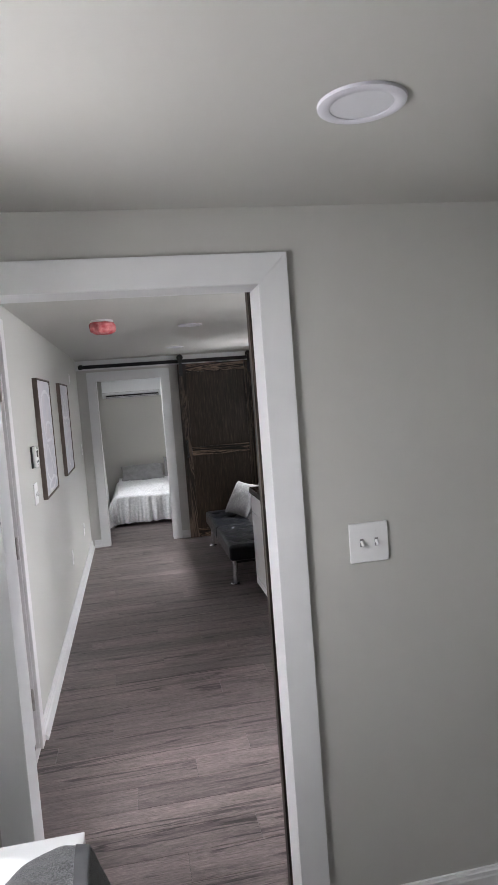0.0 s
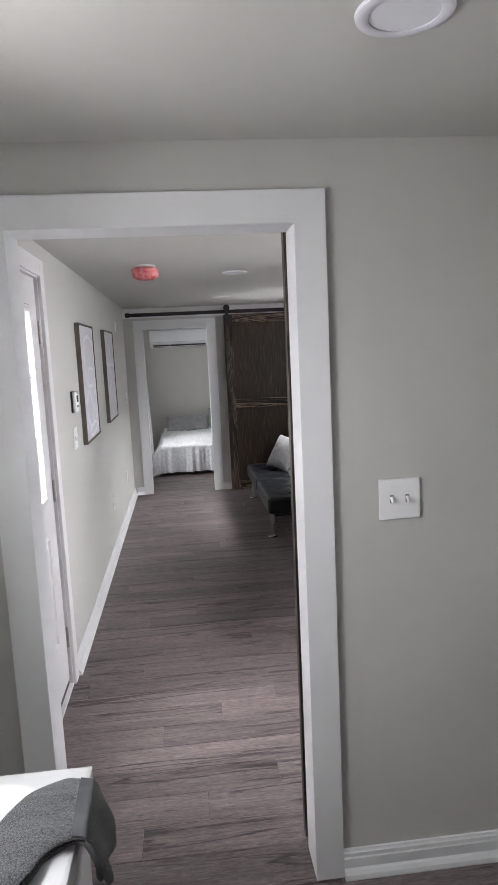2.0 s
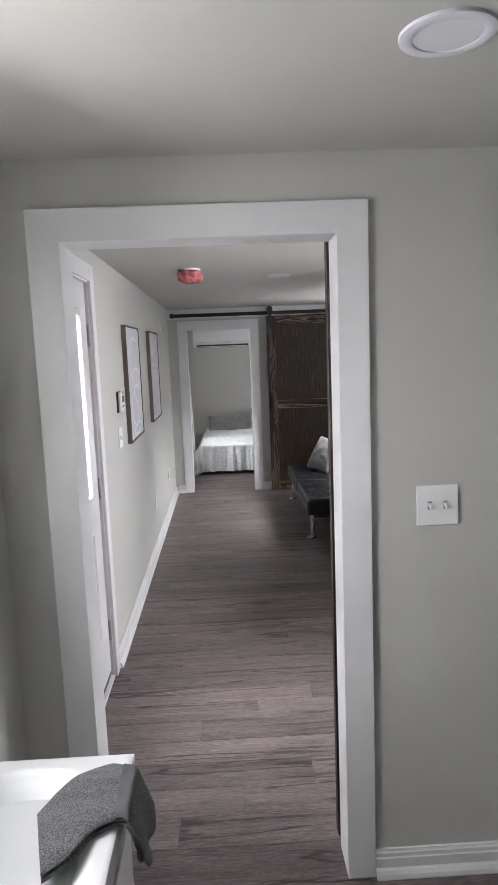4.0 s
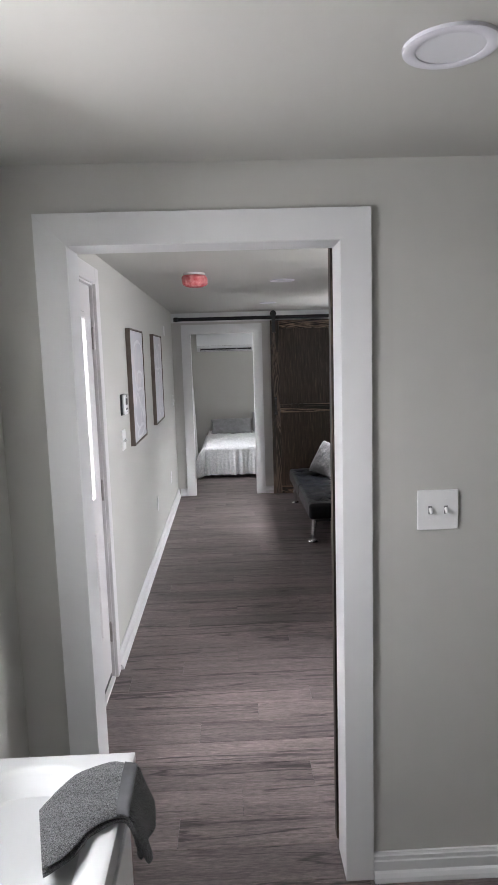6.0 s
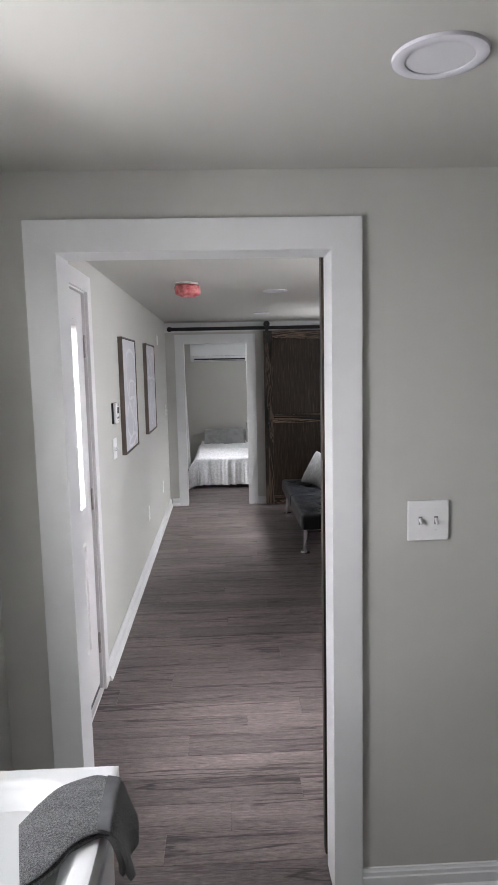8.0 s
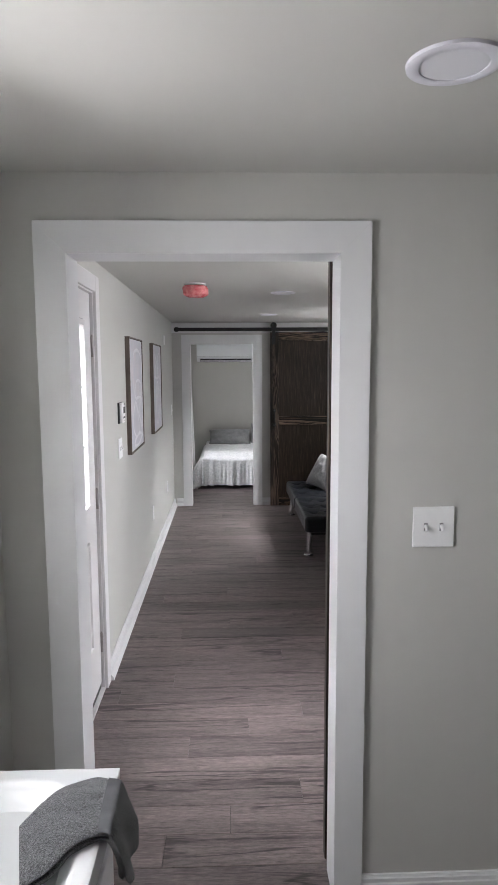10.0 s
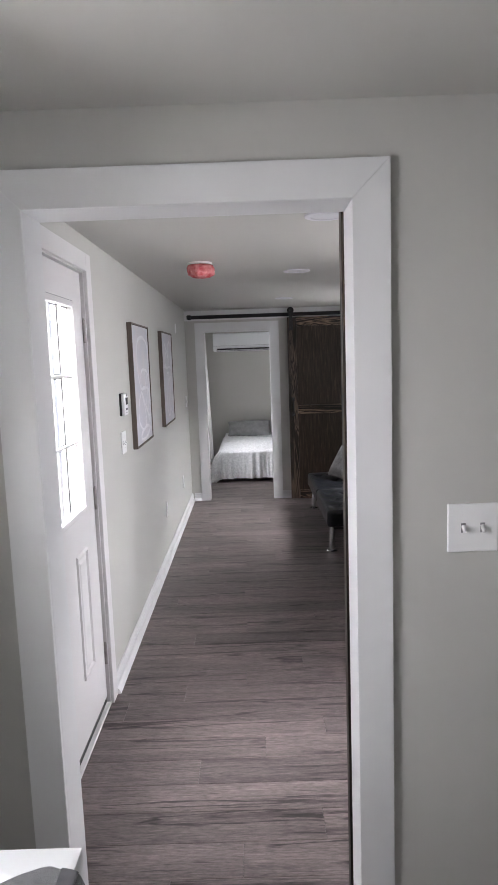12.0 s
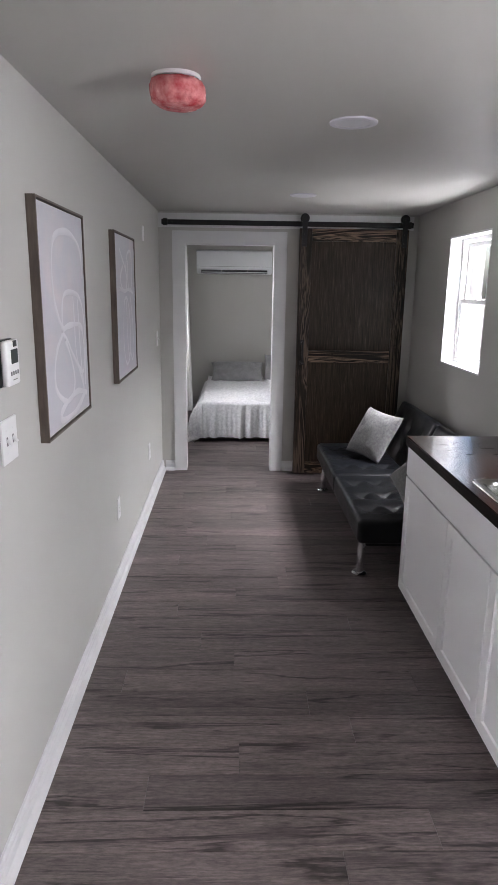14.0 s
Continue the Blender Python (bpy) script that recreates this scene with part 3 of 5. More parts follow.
def window_unit(name, x_in, x_pane, y0, y1, z0, z1, label):
    """A double-hung vinyl window in a deep white reveal. x_in: the room's face; x_pane: the glass."""
    s = 1 if x_pane > x_in else -1
    w = tagged(thing(name, (x_in, (y0 + y1) / 2, z0), label, "window"), kind="structure")
    t = 0.012
    part("reveal_side", box((x_in - 0.001 * s, y0, z0 + t), (x_pane + 0.02 * s, y0 + t, z1 - t)), M_TRIM, w)
    part("reveal_side", box((x_in - 0.001 * s, y1 - t, z0 + t), (x_pane + 0.02 * s, y1, z1 - t)), M_TRIM, w)
    part("reveal_head", box((x_in - 0.001 * s, y0, z1 - t), (x_pane + 0.02 * s, y1, z1)), M_TRIM, w)
    part("window_sill", box((x_in - 0.001 * s, y0, z0), (x_pane + 0.02 * s, y1, z0 + t), 0.0015), M_TRIM, w)
    a, b, c, d = y0 + t, y1 - t, z0 + t, z1 - t
    fr = None
    for q in ((a, a + 0.03, c, d), (b - 0.03, b, c, d), (a + 0.03, b - 0.03, d - 0.03, d), (a + 0.03, b - 0.03, c, c + 0.03)):
        fr = box((x_pane - 0.03 * s, q[0], q[2]), (x_pane + 0.03 * s, q[1], q[3]), 0.003, fr)
    part("window_frame", fr, M_VINYL, w)
    mid = (c + d) / 2
    for nm, off, lo, hi in (("upper_sash", 0.012, mid - 0.015, d - 0.03), ("lower_sash", -0.012, c + 0.03, mid + 0.02)):
        x = x_pane + off * s
        ss = None
        ya, yb = a + 0.03, b - 0.03
        for q in ((ya, ya + 0.035, lo, hi), (yb - 0.035, yb, lo, hi), (ya + 0.035, yb - 0.035, hi - 0.032, hi), (ya + 0.035, yb - 0.035, lo, lo + 0.034)):
            ss = box((x - 0.011, q[0], q[2]), (x + 0.011, q[1], q[3]), 0.003, ss)
        sash = part(nm, ss, M_VINYL, w)
        pane = part("pane", box((x - 0.002, ya + 0.033, lo + 0.032), (x + 0.002, yb - 0.033, hi - 0.03)), M_GLASS, sash, "clear glass pane")
        pane.visible_shadow = False
        if nm == "lower_sash":
            part("sash_lock", box((x - 0.03 * s, (ya + yb) / 2 - 0.025, hi - 0.006), (x - 0.008 * s, (ya + yb) / 2 + 0.025, hi + 0.008), 0.003), M_VINYL, sash)
    return w


window_unit("window_1", EAST, EAST + 0.115, *EAST_WIN, "white vinyl double-hung window in a deep white reveal")
# window_4 is unseen: assumed from the light that falls from the east side.
window_unit("window_4", EAST, EAST + 0.115, *KITCHEN_WIN, "white vinyl double-hung window above the kitchen counter")
window_unit("window_2", WEST, WEST - 0.115, *BATH_WIN, "white vinyl bathroom window in a deep white reveal")
window_unit("window_3", WEST, WEST - 0.115, *BED_WIN, "white vinyl bedroom window behind a curtain")


# ---------------------------------------------------------------- entry door
def entry_door():
    y0, y1, z0, z1 = 2.845, 3.682, 0.044, 2.0
    xf, xb = -0.196, -0.238
    fr = tagged(thing("door_3", (WEST, (y0 + y1) / 2, 0), "white painted frame of the entry door", "door frame"), kind="structure")
    part("side_jamb", box((WEST - 0.148, ENTRY[0] - 0.001, 0), (WEST + 0.001, y0 - 0.004, 2.004)), M_DOOR, fr)
    part("side_jamb", box((WEST - 0.148, y1 + 0.004, 0), (WEST + 0.001, ENTRY[1] + 0.001, 2.004)), M_DOOR, fr)
    part("head_jamb", box((WEST - 0.148, ENTRY[0], 2.004), (WEST + 0.001, ENTRY[1], 2.0205)), M_DOOR, fr)
    part("casing_side", box((WEST + 0.0005, 3.695, 0.001), (WEST + 0.017, 3.776, 2.088), 0.003), M_DOOR, fr)
    part("casing_side", box((WEST + 0.0005, 2.75, 0.001), (WEST + 0.017, 2.83, 2.088), 0.003), M_DOOR, fr)
    part("casing_head", box((WEST + 0.0005, 2.831, 2.010), (WEST + 0.017, 3.694, 2.088), 0.003), M_DOOR, fr)
    # Unseen strips added behind the slab to keep light out of its edge gap.
    part("light_leak_stop", box((-0.288, y1 - 0.014, 0.014), (xb - 0.001, y1 + 0.0045, 2.004)), M_DOOR, fr)
    part("light_leak_stop", box((-0.288, y0 - 0.0045, 0.014), (xb - 0.001, y0 + 0.014, 2.004)), M_DOOR, fr)
    part("light_leak_stop", box((-0.288, y0 + 0.014, 1.988), (xb - 0.001, y1 - 0.014, 2.0045)), M_DOOR, fr)
    part("threshold", box((WEST - 0.15, 2.826, 0.0), (WEST + 0.004, 3.6935, 0.013), 0.003), M_DOOR, fr, "white painted threshold strip")
    door = thing("entry_door", (xf, y1, z0), "closed white entry door with nine-light window and two panels", "door")
    gy0, gy1, gz0, gz1 = 3.056, 3.535, 0.98, 1.868
    slab = holed(0, xb, xf - xb, (y0, y1), (z0, z1), [(gy0 + 0.02, gy1 - 0.02, gz0 + 0.02, gz1 - 0.02)])
    body = part("slab", slab, M_DOOR, door)
    for a, b in ((3.0, 3.165), (3.335, 3.50)):
        pn = bmesh.new()
        prof = [(0.0, -0.003), (0.0, 0.0), (0.003, 0.008), (0.011, 0.009), (0.017, 0.0006), (0.028, 0.0006), (0.042, 0.006), (0.048, 0.006)]
        rings = []
        for d, h in prof:
            rings.append([pn.verts.new((xf + h, y, z)) for y, z in ((a + d, 0.30 + d), (b - d, 0.30 + d), (b - d, 0.83 - d), (a + d, 0.83 - d))])
        for r0, r1 in zip(rings, rings[1:]):
            for k in range(4):
                pn.faces.new((r0[k], r0[(k + 1) % 4], r1[(k + 1) % 4], r1[k]))
        pn.faces.new(rings[-1])
        pn.faces.new(rings[0])
        part("raised_panel", pn, M_DOOR, body)
    rim = None
    for q in ((gy0, gy0 + 0.026, gz0, gz1), (gy1 - 0.026, gy1, gz0, gz1), (gy0 + 0.026, gy1 - 0.026, gz1 - 0.026, gz1), (gy0 + 0.026, gy1 - 0.026, gz0, gz0 + 0.026)):
        rim = box((xf - 0.002, q[0], q[2]), (xf + 0.011, q[1], q[3]), 0.004, rim)
    # Grey strips draw the shade lines along both edges of the glass frame.
    shade_strips = None
    for q in ((gy0 - 0.004, gy0 - 0.0002, gz0 - 0.004, gz1 + 0.004), (gy1 + 0.0002, gy1 + 0.004, gz0 - 0.004, gz1 + 0.004), (gy0, gy1, gz1 + 0.0002, gz1 + 0.004), (gy0, gy1, gz0 - 0.004, gz0 - 0.0002)):
        shade_strips = box((xf - 0.001, q[0], q[2]), (xf + 0.0015, q[1], q[3]), 0.0, shade_strips)
    for q in ((gy0 + 0.026, gy0 + 0.031, gz0 + 0.026, gz1 - 0.026), (gy1 - 0.031, gy1 - 0.026, gz0 + 0.026, gz1 - 0.026), (gy0 + 0.031, gy1 - 0.031, gz1 - 0.031, gz1 - 0.026), (gy0 + 0.031, gy1 - 0.031, gz0 + 0.026, gz0 + 0.031)):
        shade_strips = box((xf - 0.0172, q[0], q[2]), (xf - 0.0125, q[1], q[3]), 0.0, shade_strips)
    part("glass_shade_lines", shade_strips, M_GREY_INK, door, "dark strips for the shade lines round the glass")
    part("light_frame", rim, M_DOOR, door, "white moulded frame round the glass")
    pane = part("pane", box((xf - 0.024, gy0 + 0.02, gz0 + 0.02), (xf - 0.018, gy1 - 0.02, gz1 - 0.02)), M_GLASS, door, "clear glass pane")
    pane.visible_shadow = False
    a, b, c, d = gy0 + 0.026, gy1 - 0.026, gz0 + 0.026, gz1 - 0.026
    for k in (1, 2):
        y = a + (b - a) * k / 3
        part("muntin", box((xf - 0.014, y - 0.006, c), (xf - 0.002, y + 0.006, d), 0.003), M_VINYL, door)
        # Dark bar, wider than the muntin, put in for the shade along its edges.
        part("muntin_shade", box((xf - 0.0172, y - 0.009, c - 0.004), (xf - 0.0145, y + 0.009, d + 0.004)), M_LCD, door, "dark bar for the shade edging the muntin")
        z = c + (d - c) * k / 3
        part("muntin", box((xf - 0.0145, a, z - 0.006), (xf - 0.0015, b, z + 0.006), 0.003), M_VINYL, door)
        part("muntin_shade", box((xf - 0.0176, a - 0.004, z - 0.010), (xf - 0.0149, b + 0.004, z + 0.010)), M_LCD, door, "dark bar for the shade edging the muntin")
    for z in (0.255, 1.0, 1.75):
        h = box((xf - 0.006, y1 + 0.0045, z - 0.05), (xf + 0.003, y1 + 0.030, z + 0.05), 0.001)
        rod((xf + 0.007, y1 + 0.003, z - 0.05), (xf + 0.007, y1 + 0.003, z + 0.05), 0.0065, n=14, bm=h)
        rod((xf + 0.007, y1 + 0.003, z + 0.05), (xf + 0.007, y1 + 0.003, z + 0.057), 0.0045, n=14, bm=h)
        part("hinge", h, M_HINGE, door, "aged nickel hinge", 40)
    # Black strip that fills the gap between threshold and slab.
    part("gap_strip", box((xb + 0.004, y0 + 0.004, 0.0135), (xf - 0.003, y1 - 0.002, 0.0435)), M_BLACK, door, "black strip filling the gap under the door")


entry_door()


# ---------------------------------------------------------------- barn doors
def barn_door(name, x0, x1, y0, y1, z0, z1, label):
    """A framed plank door hung from a rail. y0 is the face towards the rail's room side."""
    d = thing(name, ((x0 + x1) / 2, (y0 + y1) / 2, z0), label, "door")
    st, rl = 0.098, 0.098
    f0, f1 = min(y0, y1), max(y0, y1)
    mid = 0.978
    part("stile", box((x0, f0, z0), (x0 + st, f1, z1), 0.003), M_BARN_V, d, "knotty dark-stained stile")
    part("stile", box((x1 - st, f0, z0), (x1, f1, z1), 0.003), M_BARN_V, d, "knotty dark-stained stile")
    part("top_rail", box((x0 + st + 0.001, f0 + 0.001, z1 - rl), (x1 - st - 0.001, f1 - 0.001, z1), 0.003), M_BARN_H, d, "dark-stained rail with streaked grain")
    part("middle_rail", box((x0 + st + 0.001, f0 + 0.001, mid), (x1 - st - 0.001, f1 - 0.001, mid + rl), 0.003), M_BARN_H, d, "dark-stained rail with streaked grain")
    part("bottom_rail", box((x0 + st + 0.001, f0 + 0.001, z0), (x1 - st - 0.001, f1 - 0.001, z0 + rl), 0.003), M_BARN_H, d, "dark-stained rail with streaked grain")
    for a, b in ((z0 + rl, mid), (mid + rl, z1 - rl)):
        part("panel", box((x0 + st - 0.004, f0 + 0.014, a - 0.004), (x1 - st + 0.004, f1 - 0.014, b + 0.004)), M_BARN_PANEL, d, "dark-stained plywood panel")
    return d


def hanger(door, x, y, z_strap, z_rail):
    s = box((x - 0.02, y - 0.006, z_strap), (x + 0.02, y, z_rail + 0.045), 0.0015)
    part("hanger_strap", s, M_BLACK, door, "black steel hanger strap")
    part("hanger_wheel", rod((x, y, z_rail + 0.036), (x, y + 0.028, z_rail + 0.036), 0.036, n=28, bevel=0.003), M_BLACK, door, "black grooved wheel", 40)
    for z in (z_strap + 0.03, z_strap + 0.10):
        part("bolt", rod((x, y - 0.013, z), (x, y - 0.005, z), 0.0085, n=6), M_BLACK, door)
    part("bolt", rod((x, y - 0.013, z_rail + 0.036), (x, y - 0.005, z_rail + 0.036), 0.011, n=6), M_BLACK, door)


far_door = barn_door("barn_door", 0.960, 1.835, 7.965, 8.009, 0.016, 2.045, "dark-stained wooden sliding barn door slid open beside the bedroom")
hanger(far_door, 0.998, 7.964, 1.905, 2.085)
hanger(far_door, 1.800, 7.964, 1.905, 2.085)
hd = tube(spline([(1.006, 7.965, 0.975), (1.006, 7.932, 0.985), (1.006, 7.926, 1.06), (1.006, 7.932, 1.135), (1.006, 7.965, 1.145)], 5), 0.008, 10)
box((0.990, 7.961, 0.955), (1.022, 7.966, 0.995), 0.001, hd)
box((0.990, 7.961, 1.125), (1.022, 7.966, 1.165), 0.001, hd)
part("handle", hd, M_BLACK, far_door, "black steel pull handle", 40)

near_door = barn_door("barn_door", 0.774, 1.617, 2.478, 2.520, 0.016, 2.03, "dark-stained wooden sliding barn door slid open beside the bathroom")


def barn_track(name, x0, x1, yw, s, z, board_label):
    """A black flat rail on a white header board. s: +1 if the room lies towards +y."""
    structure(name + "_board", box((x0 - 0.035 if s < 0 else x0, yw, z - 0.036), (x1, yw + 0.02 * s, z + 0.072), 0.002), M_TRIM, board_label, "trim")
    t = thing(name, ((x0 + x1) / 2, yw, z), "black steel sliding door rail", "door rail")
    part("rail", box((x0, yw + 0.042 * s, z - 0.02), (x1 - 0.01, yw + 0.049 * s, z + 0.02), 0.001), M_BLACK, t)
    for k in range(4):
        x = x0 + 0.08 + (x1 - x0 - 0.2) * k / 3
        part("standoff", rod((x, yw + 0.02 * s, z), (x, yw + 0.0425 * s, z), 0.011, n=16), M_BLACK, t)
        part("bolt", rod((x, yw + 0.049 * s, z), (x, yw + 0.056 * s, z), 0.009, n=6), M_BLACK, t)
    for x in (x0 + 0.03, x1 - 0.05):
        part("stop", box((x - 0.018, yw + 0.036 * s, z - 0.026), (x + 0.018, yw + 0.066 * s, z + 0.026), 0.003), M_BLACK, t)
    return t


barn_track("barn_rail", -0.150, 1.90, BED, -1, 2.083, "white header board under the ceiling")
barn_track("barn_rail", 0.03, 1.80, BATH_BACK, 1, 2.07, "white header board under the ceiling")
for x in (0.83, 1.55):
    s = box((x - 0.02, 2.5205, 1.90), (x + 0.02, 2.5265, 2.12), 0.0015)
    part("hanger_strap", s, M_BLACK, near_door, "black steel hanger strap")
    part("hanger_wheel", rod((x, 2.492, 2.124), (x, 2.5205, 2.124), 0.034, n=28, bevel=0.003), M_BLACK, near_door, "black grooved wheel", 40)


# ---------------------------------------------------------------- ceiling fittings
def downlight(x, y):
    d = thing("ceiling_light", (x, y, CEIL), "round white recessed ceiling light, switched off", "ceiling light", "recessed ceiling lights")
    part("trim_ring", lathe([(0.0625, -0.001), (0.0625, -0.0062), (0.064, -0.0072), (0.082, -0.0068), (0.086, -0.0056), (0.087, 0.0)], (x, y, CEIL), 56), M_RING, d, "white trim ring", 50)
    part("diffuser", lathe([(0.0, -0.0045), (0.0624, -0.0045), (0.0624, -0.0005), (0, -0.0005)], (x, y, CEIL), 56), M_LENS, d, "frosted lens", 50)
    return d


lamp = downlight(0.862, 1.695)
for x, y in ((0.862, 3.503), (0.862, 5.135), (0.881, 7.03)):
    copy_thing(lamp, pose(x, y, CEIL))
lamp.scale = (0.95, 0.95, 1)


def smoke_alarm(x, y):
    d = thing("smoke_alarm", (x, y, CEIL), "white smoke alarm wrapped in red plastic film", "smoke alarm")
    part("base", lathe([(0, 0), (0.070, 0), (0.071, -0.004), (0.069, -0.010), (0, -0.010)], (x, y, CEIL), 48), M_PLASTIC, d, "white plastic base", 40)
    own = bmesh.new()
    bmesh.ops.create_icosphere(own, subdivisions=5, radius=1)
    for v in own.verts:
        c = v.co.copy()
        crumple = 1 + 0.05 * noise.noise(c * 2.7) + 0.05 * abs(noise.noise(c * 6.5)) + 0.016 * noise.noise(c * 19)
        side = math.hypot(c.x, c.y)
        wide = side ** 0.5 * (1 - 0.10 * max(0.0, -c.z)) / max(side, 1e-4)
        drop = math.copysign(abs(c.z) ** 0.62, c.z)
        v.co = Vector((x + 0.080 * c.x * wide * crumple + 0.004 - 0.006 * c.z, y + 0.080 * c.y * wide * crumple, CEIL - 0.045 + 0.040 * drop * crumple))
        v.co.z = min(v.co.z, CEIL - 0.0135)
    part("film_cover", own, M_FILM, d, "crumpled translucent red film", 60)


smoke_alarm(0.264, 4.655)


# ---------------------------------------------------------------- wall fittings
def plate(name, origin, right, out, w, h, label, category, kind):
    """A wall plate centred on origin. right and out: the ways along and out of the wall. kind: toggles, outlet, or blank."""
    o, r, u = Vector(origin), Vector(right), Vector(out)
    m = Matrix((r, u, (0, 0, 1))).transposed().to_4x4()
    m.translation = o
    p = thing(name, origin, label, category)

    def put(nm, own, material, smooth=None):
        bmesh.ops.transform(own, matrix=m, verts=own.verts)
        part(nm, own, material, p, smooth=smooth)
    put("cover", box((-w / 2, 0.0005, -h / 2), (w / 2, 0.007, h / 2), 0.0028, seg=3), M_PLASTIC)
    if kind.startswith("toggle"):
        n = int(kind[-1])
        for k in range(n):
            x = (k - (n - 1) / 2) * 0.046
            put("toggle_slot", box((x - 0.0055, 0.0068, -0.012), (x + 0.0055, 0.0074, 0.012), 0.0002), M_GREY_INK)
            lever = rod((x, 0.006, 0.005), (x, 0.020, -0.009), 0.0056, 0.0042, 8, bevel=0.0008)
            put("toggle", lever, M_PLASTIC, 40)
            for z in (0.0302, -0.0302):
                put("screw", rod((x, 0.0065, z), (x, 0.0082, z), 0.003, n=12), M_PLASTIC)
    if kind == "outlet":
        for z in (0.0195, -0.0195):
            put("socket", box((-0.016, 0.0068, z - 0.0145), (0.016, 0.0085, z + 0.0145), 0.0008), M_PLASTIC)
            for x in (-0.0063, 0.0063):
                put("slot", box((x - 0.001, 0.0083, z - 0.002), (x + 0.001, 0.0088, z + 0.006)), M_DARK)
        put("screw", rod((0, 0.0065, 0), (0, 0.0078, 0), 0.0028, n=10), M_HINGE)
    return p


NORTHWARD, INTO = (0, -1, 0), (1, 0, 0)
plate("light_switch", (1.0575, BATH, 1.185), (1, 0, 0), (0, -1, 0), 0.121, 0.119, "white double toggle light switch plate", "light switch", "toggle2")
plate("light_switch", (WEST, 4.345, 1.171), NORTHWARD, INTO, 0.117, 0.122, "white double toggle light switch plate by the entry", "light switch", "toggle2")
plate("light_switch", (WEST, 7.85, 1.168), NORTHWARD, INTO, 0.075, 0.118, "white single light switch plate by the bedroom", "light switch", "toggle1")
plate("wall_outlet", (WEST, 5.92, 0.415), NORTHWARD, INTO, 0.072, 0.118, "white double wall outlet", "outlet", "outlet")
plate("wall_outlet", (WEST, 7.22, 0.395), NORTHWARD, INTO, 0.072, 0.118, "white double wall outlet", "outlet", "outlet")
plate("wall_plate", (WEST, 7.15, 1.924), NORTHWARD, INTO, 0.072, 0.095, "small blank white wall plate", "wall plate", "blank")


def thermostat(y, z):
    t = thing("thermostat", (WEST, y, z), "white wall thermostat with small grey display", "thermostat")
    part("back_plate", box((WEST + 0.0005, y - 0.05, z - 0.062), (WEST + 0.012, y + 0.05, z + 0.062), 0.003), M_DARK, t, "dark back plate")
    part("case", box((WEST + 0.012, y - 0.047, z - 0.060), (WEST + 0.030, y + 0.047, z + 0.060), 0.006, seg=3), M_PLASTIC, t, "", 40)
    part("display", box((WEST + 0.0295, y - 0.018, z - 0.002), (WEST + 0.0312, y + 0.034, z + 0.036), 0.0005), M_LCD, t, "grey display")
    part("hood", box((WEST + 0.0295, y + 0.002, z + 0.042), (WEST + 0.0315, y + 0.028, z + 0.058), 0.0005), M_DARK, t)
    for k in range(4):
        yy = y - 0.024 + k * 0.017
        part("button", box((WEST + 0.0295, yy - 0.004, z - 0.032), (WEST + 0.0318, yy + 0.004, z - 0.021), 0.001), M_GREY_INK, t)
    part("label_bar", box((WEST + 0.0295, y - 0.012, z - 0.046), (WEST + 0.0305, y + 0.02, z - 0.043)), M_GREY_INK, t)


thermostat(4.35, 1.382)


# ---------------------------------------------------------------- framed art
def framed_art(y0, y1, z0, z1, strokes, seed, label):
    a = thing("framed_art", (WEST, (y0 + y1) / 2, z0), label, "picture", "framed abstracts on the long wall")
    x0, x1, t = WEST + 0.0005, WEST + 0.030, 0.008
    part("frame_side", box((x0, y0, z0), (x1, y0 + t, z1), 0.001), M_FRAME_SIDE, a)
    part("frame_side", box((x0, y1 - t, z0), (x1, y1, z1), 0.001), M_FRAME_SIDE, a)
    part("frame_top", box((x0, y0 + t, z1 - t), (x1, y1 - t, z1), 0.001), M_FRAME_SIDE, a)
    part("frame_bottom", box((x0, y0 + t, z0), (x1, y1 - t, z0 + t), 0.001), M_FRAME_SIDE, a)
    part("canvas", box((x0 + 0.002, y0 + t + 0.004, z0 + t + 0.004), (x1 - 0.005, y1 - t - 0.004, z1 - t - 0.004), 0.002), make_canvas("washed_lilac_canvas", seed), a, "pale lilac grey canvas")
    w, h = y1 - y0 - 0.05, z1 - z0 - 0.05
    for wd, pts in strokes:
        line = spline([(x1 - 0.0048, y0 + 0.025 + u * w, z1 - 0.025 - v * h) for u, v in pts], 7)
        rad = [wd * (0.8 + 0.3 * noise.noise(Vector((seed, k * 0.21, wd * 90)))) for k in range(len(line))]
        part("brush_stroke", tube(line, rad, 8, flat=0.12, side=(1, 0, 0)), M_STROKE, a, "white looping paint line", 60)


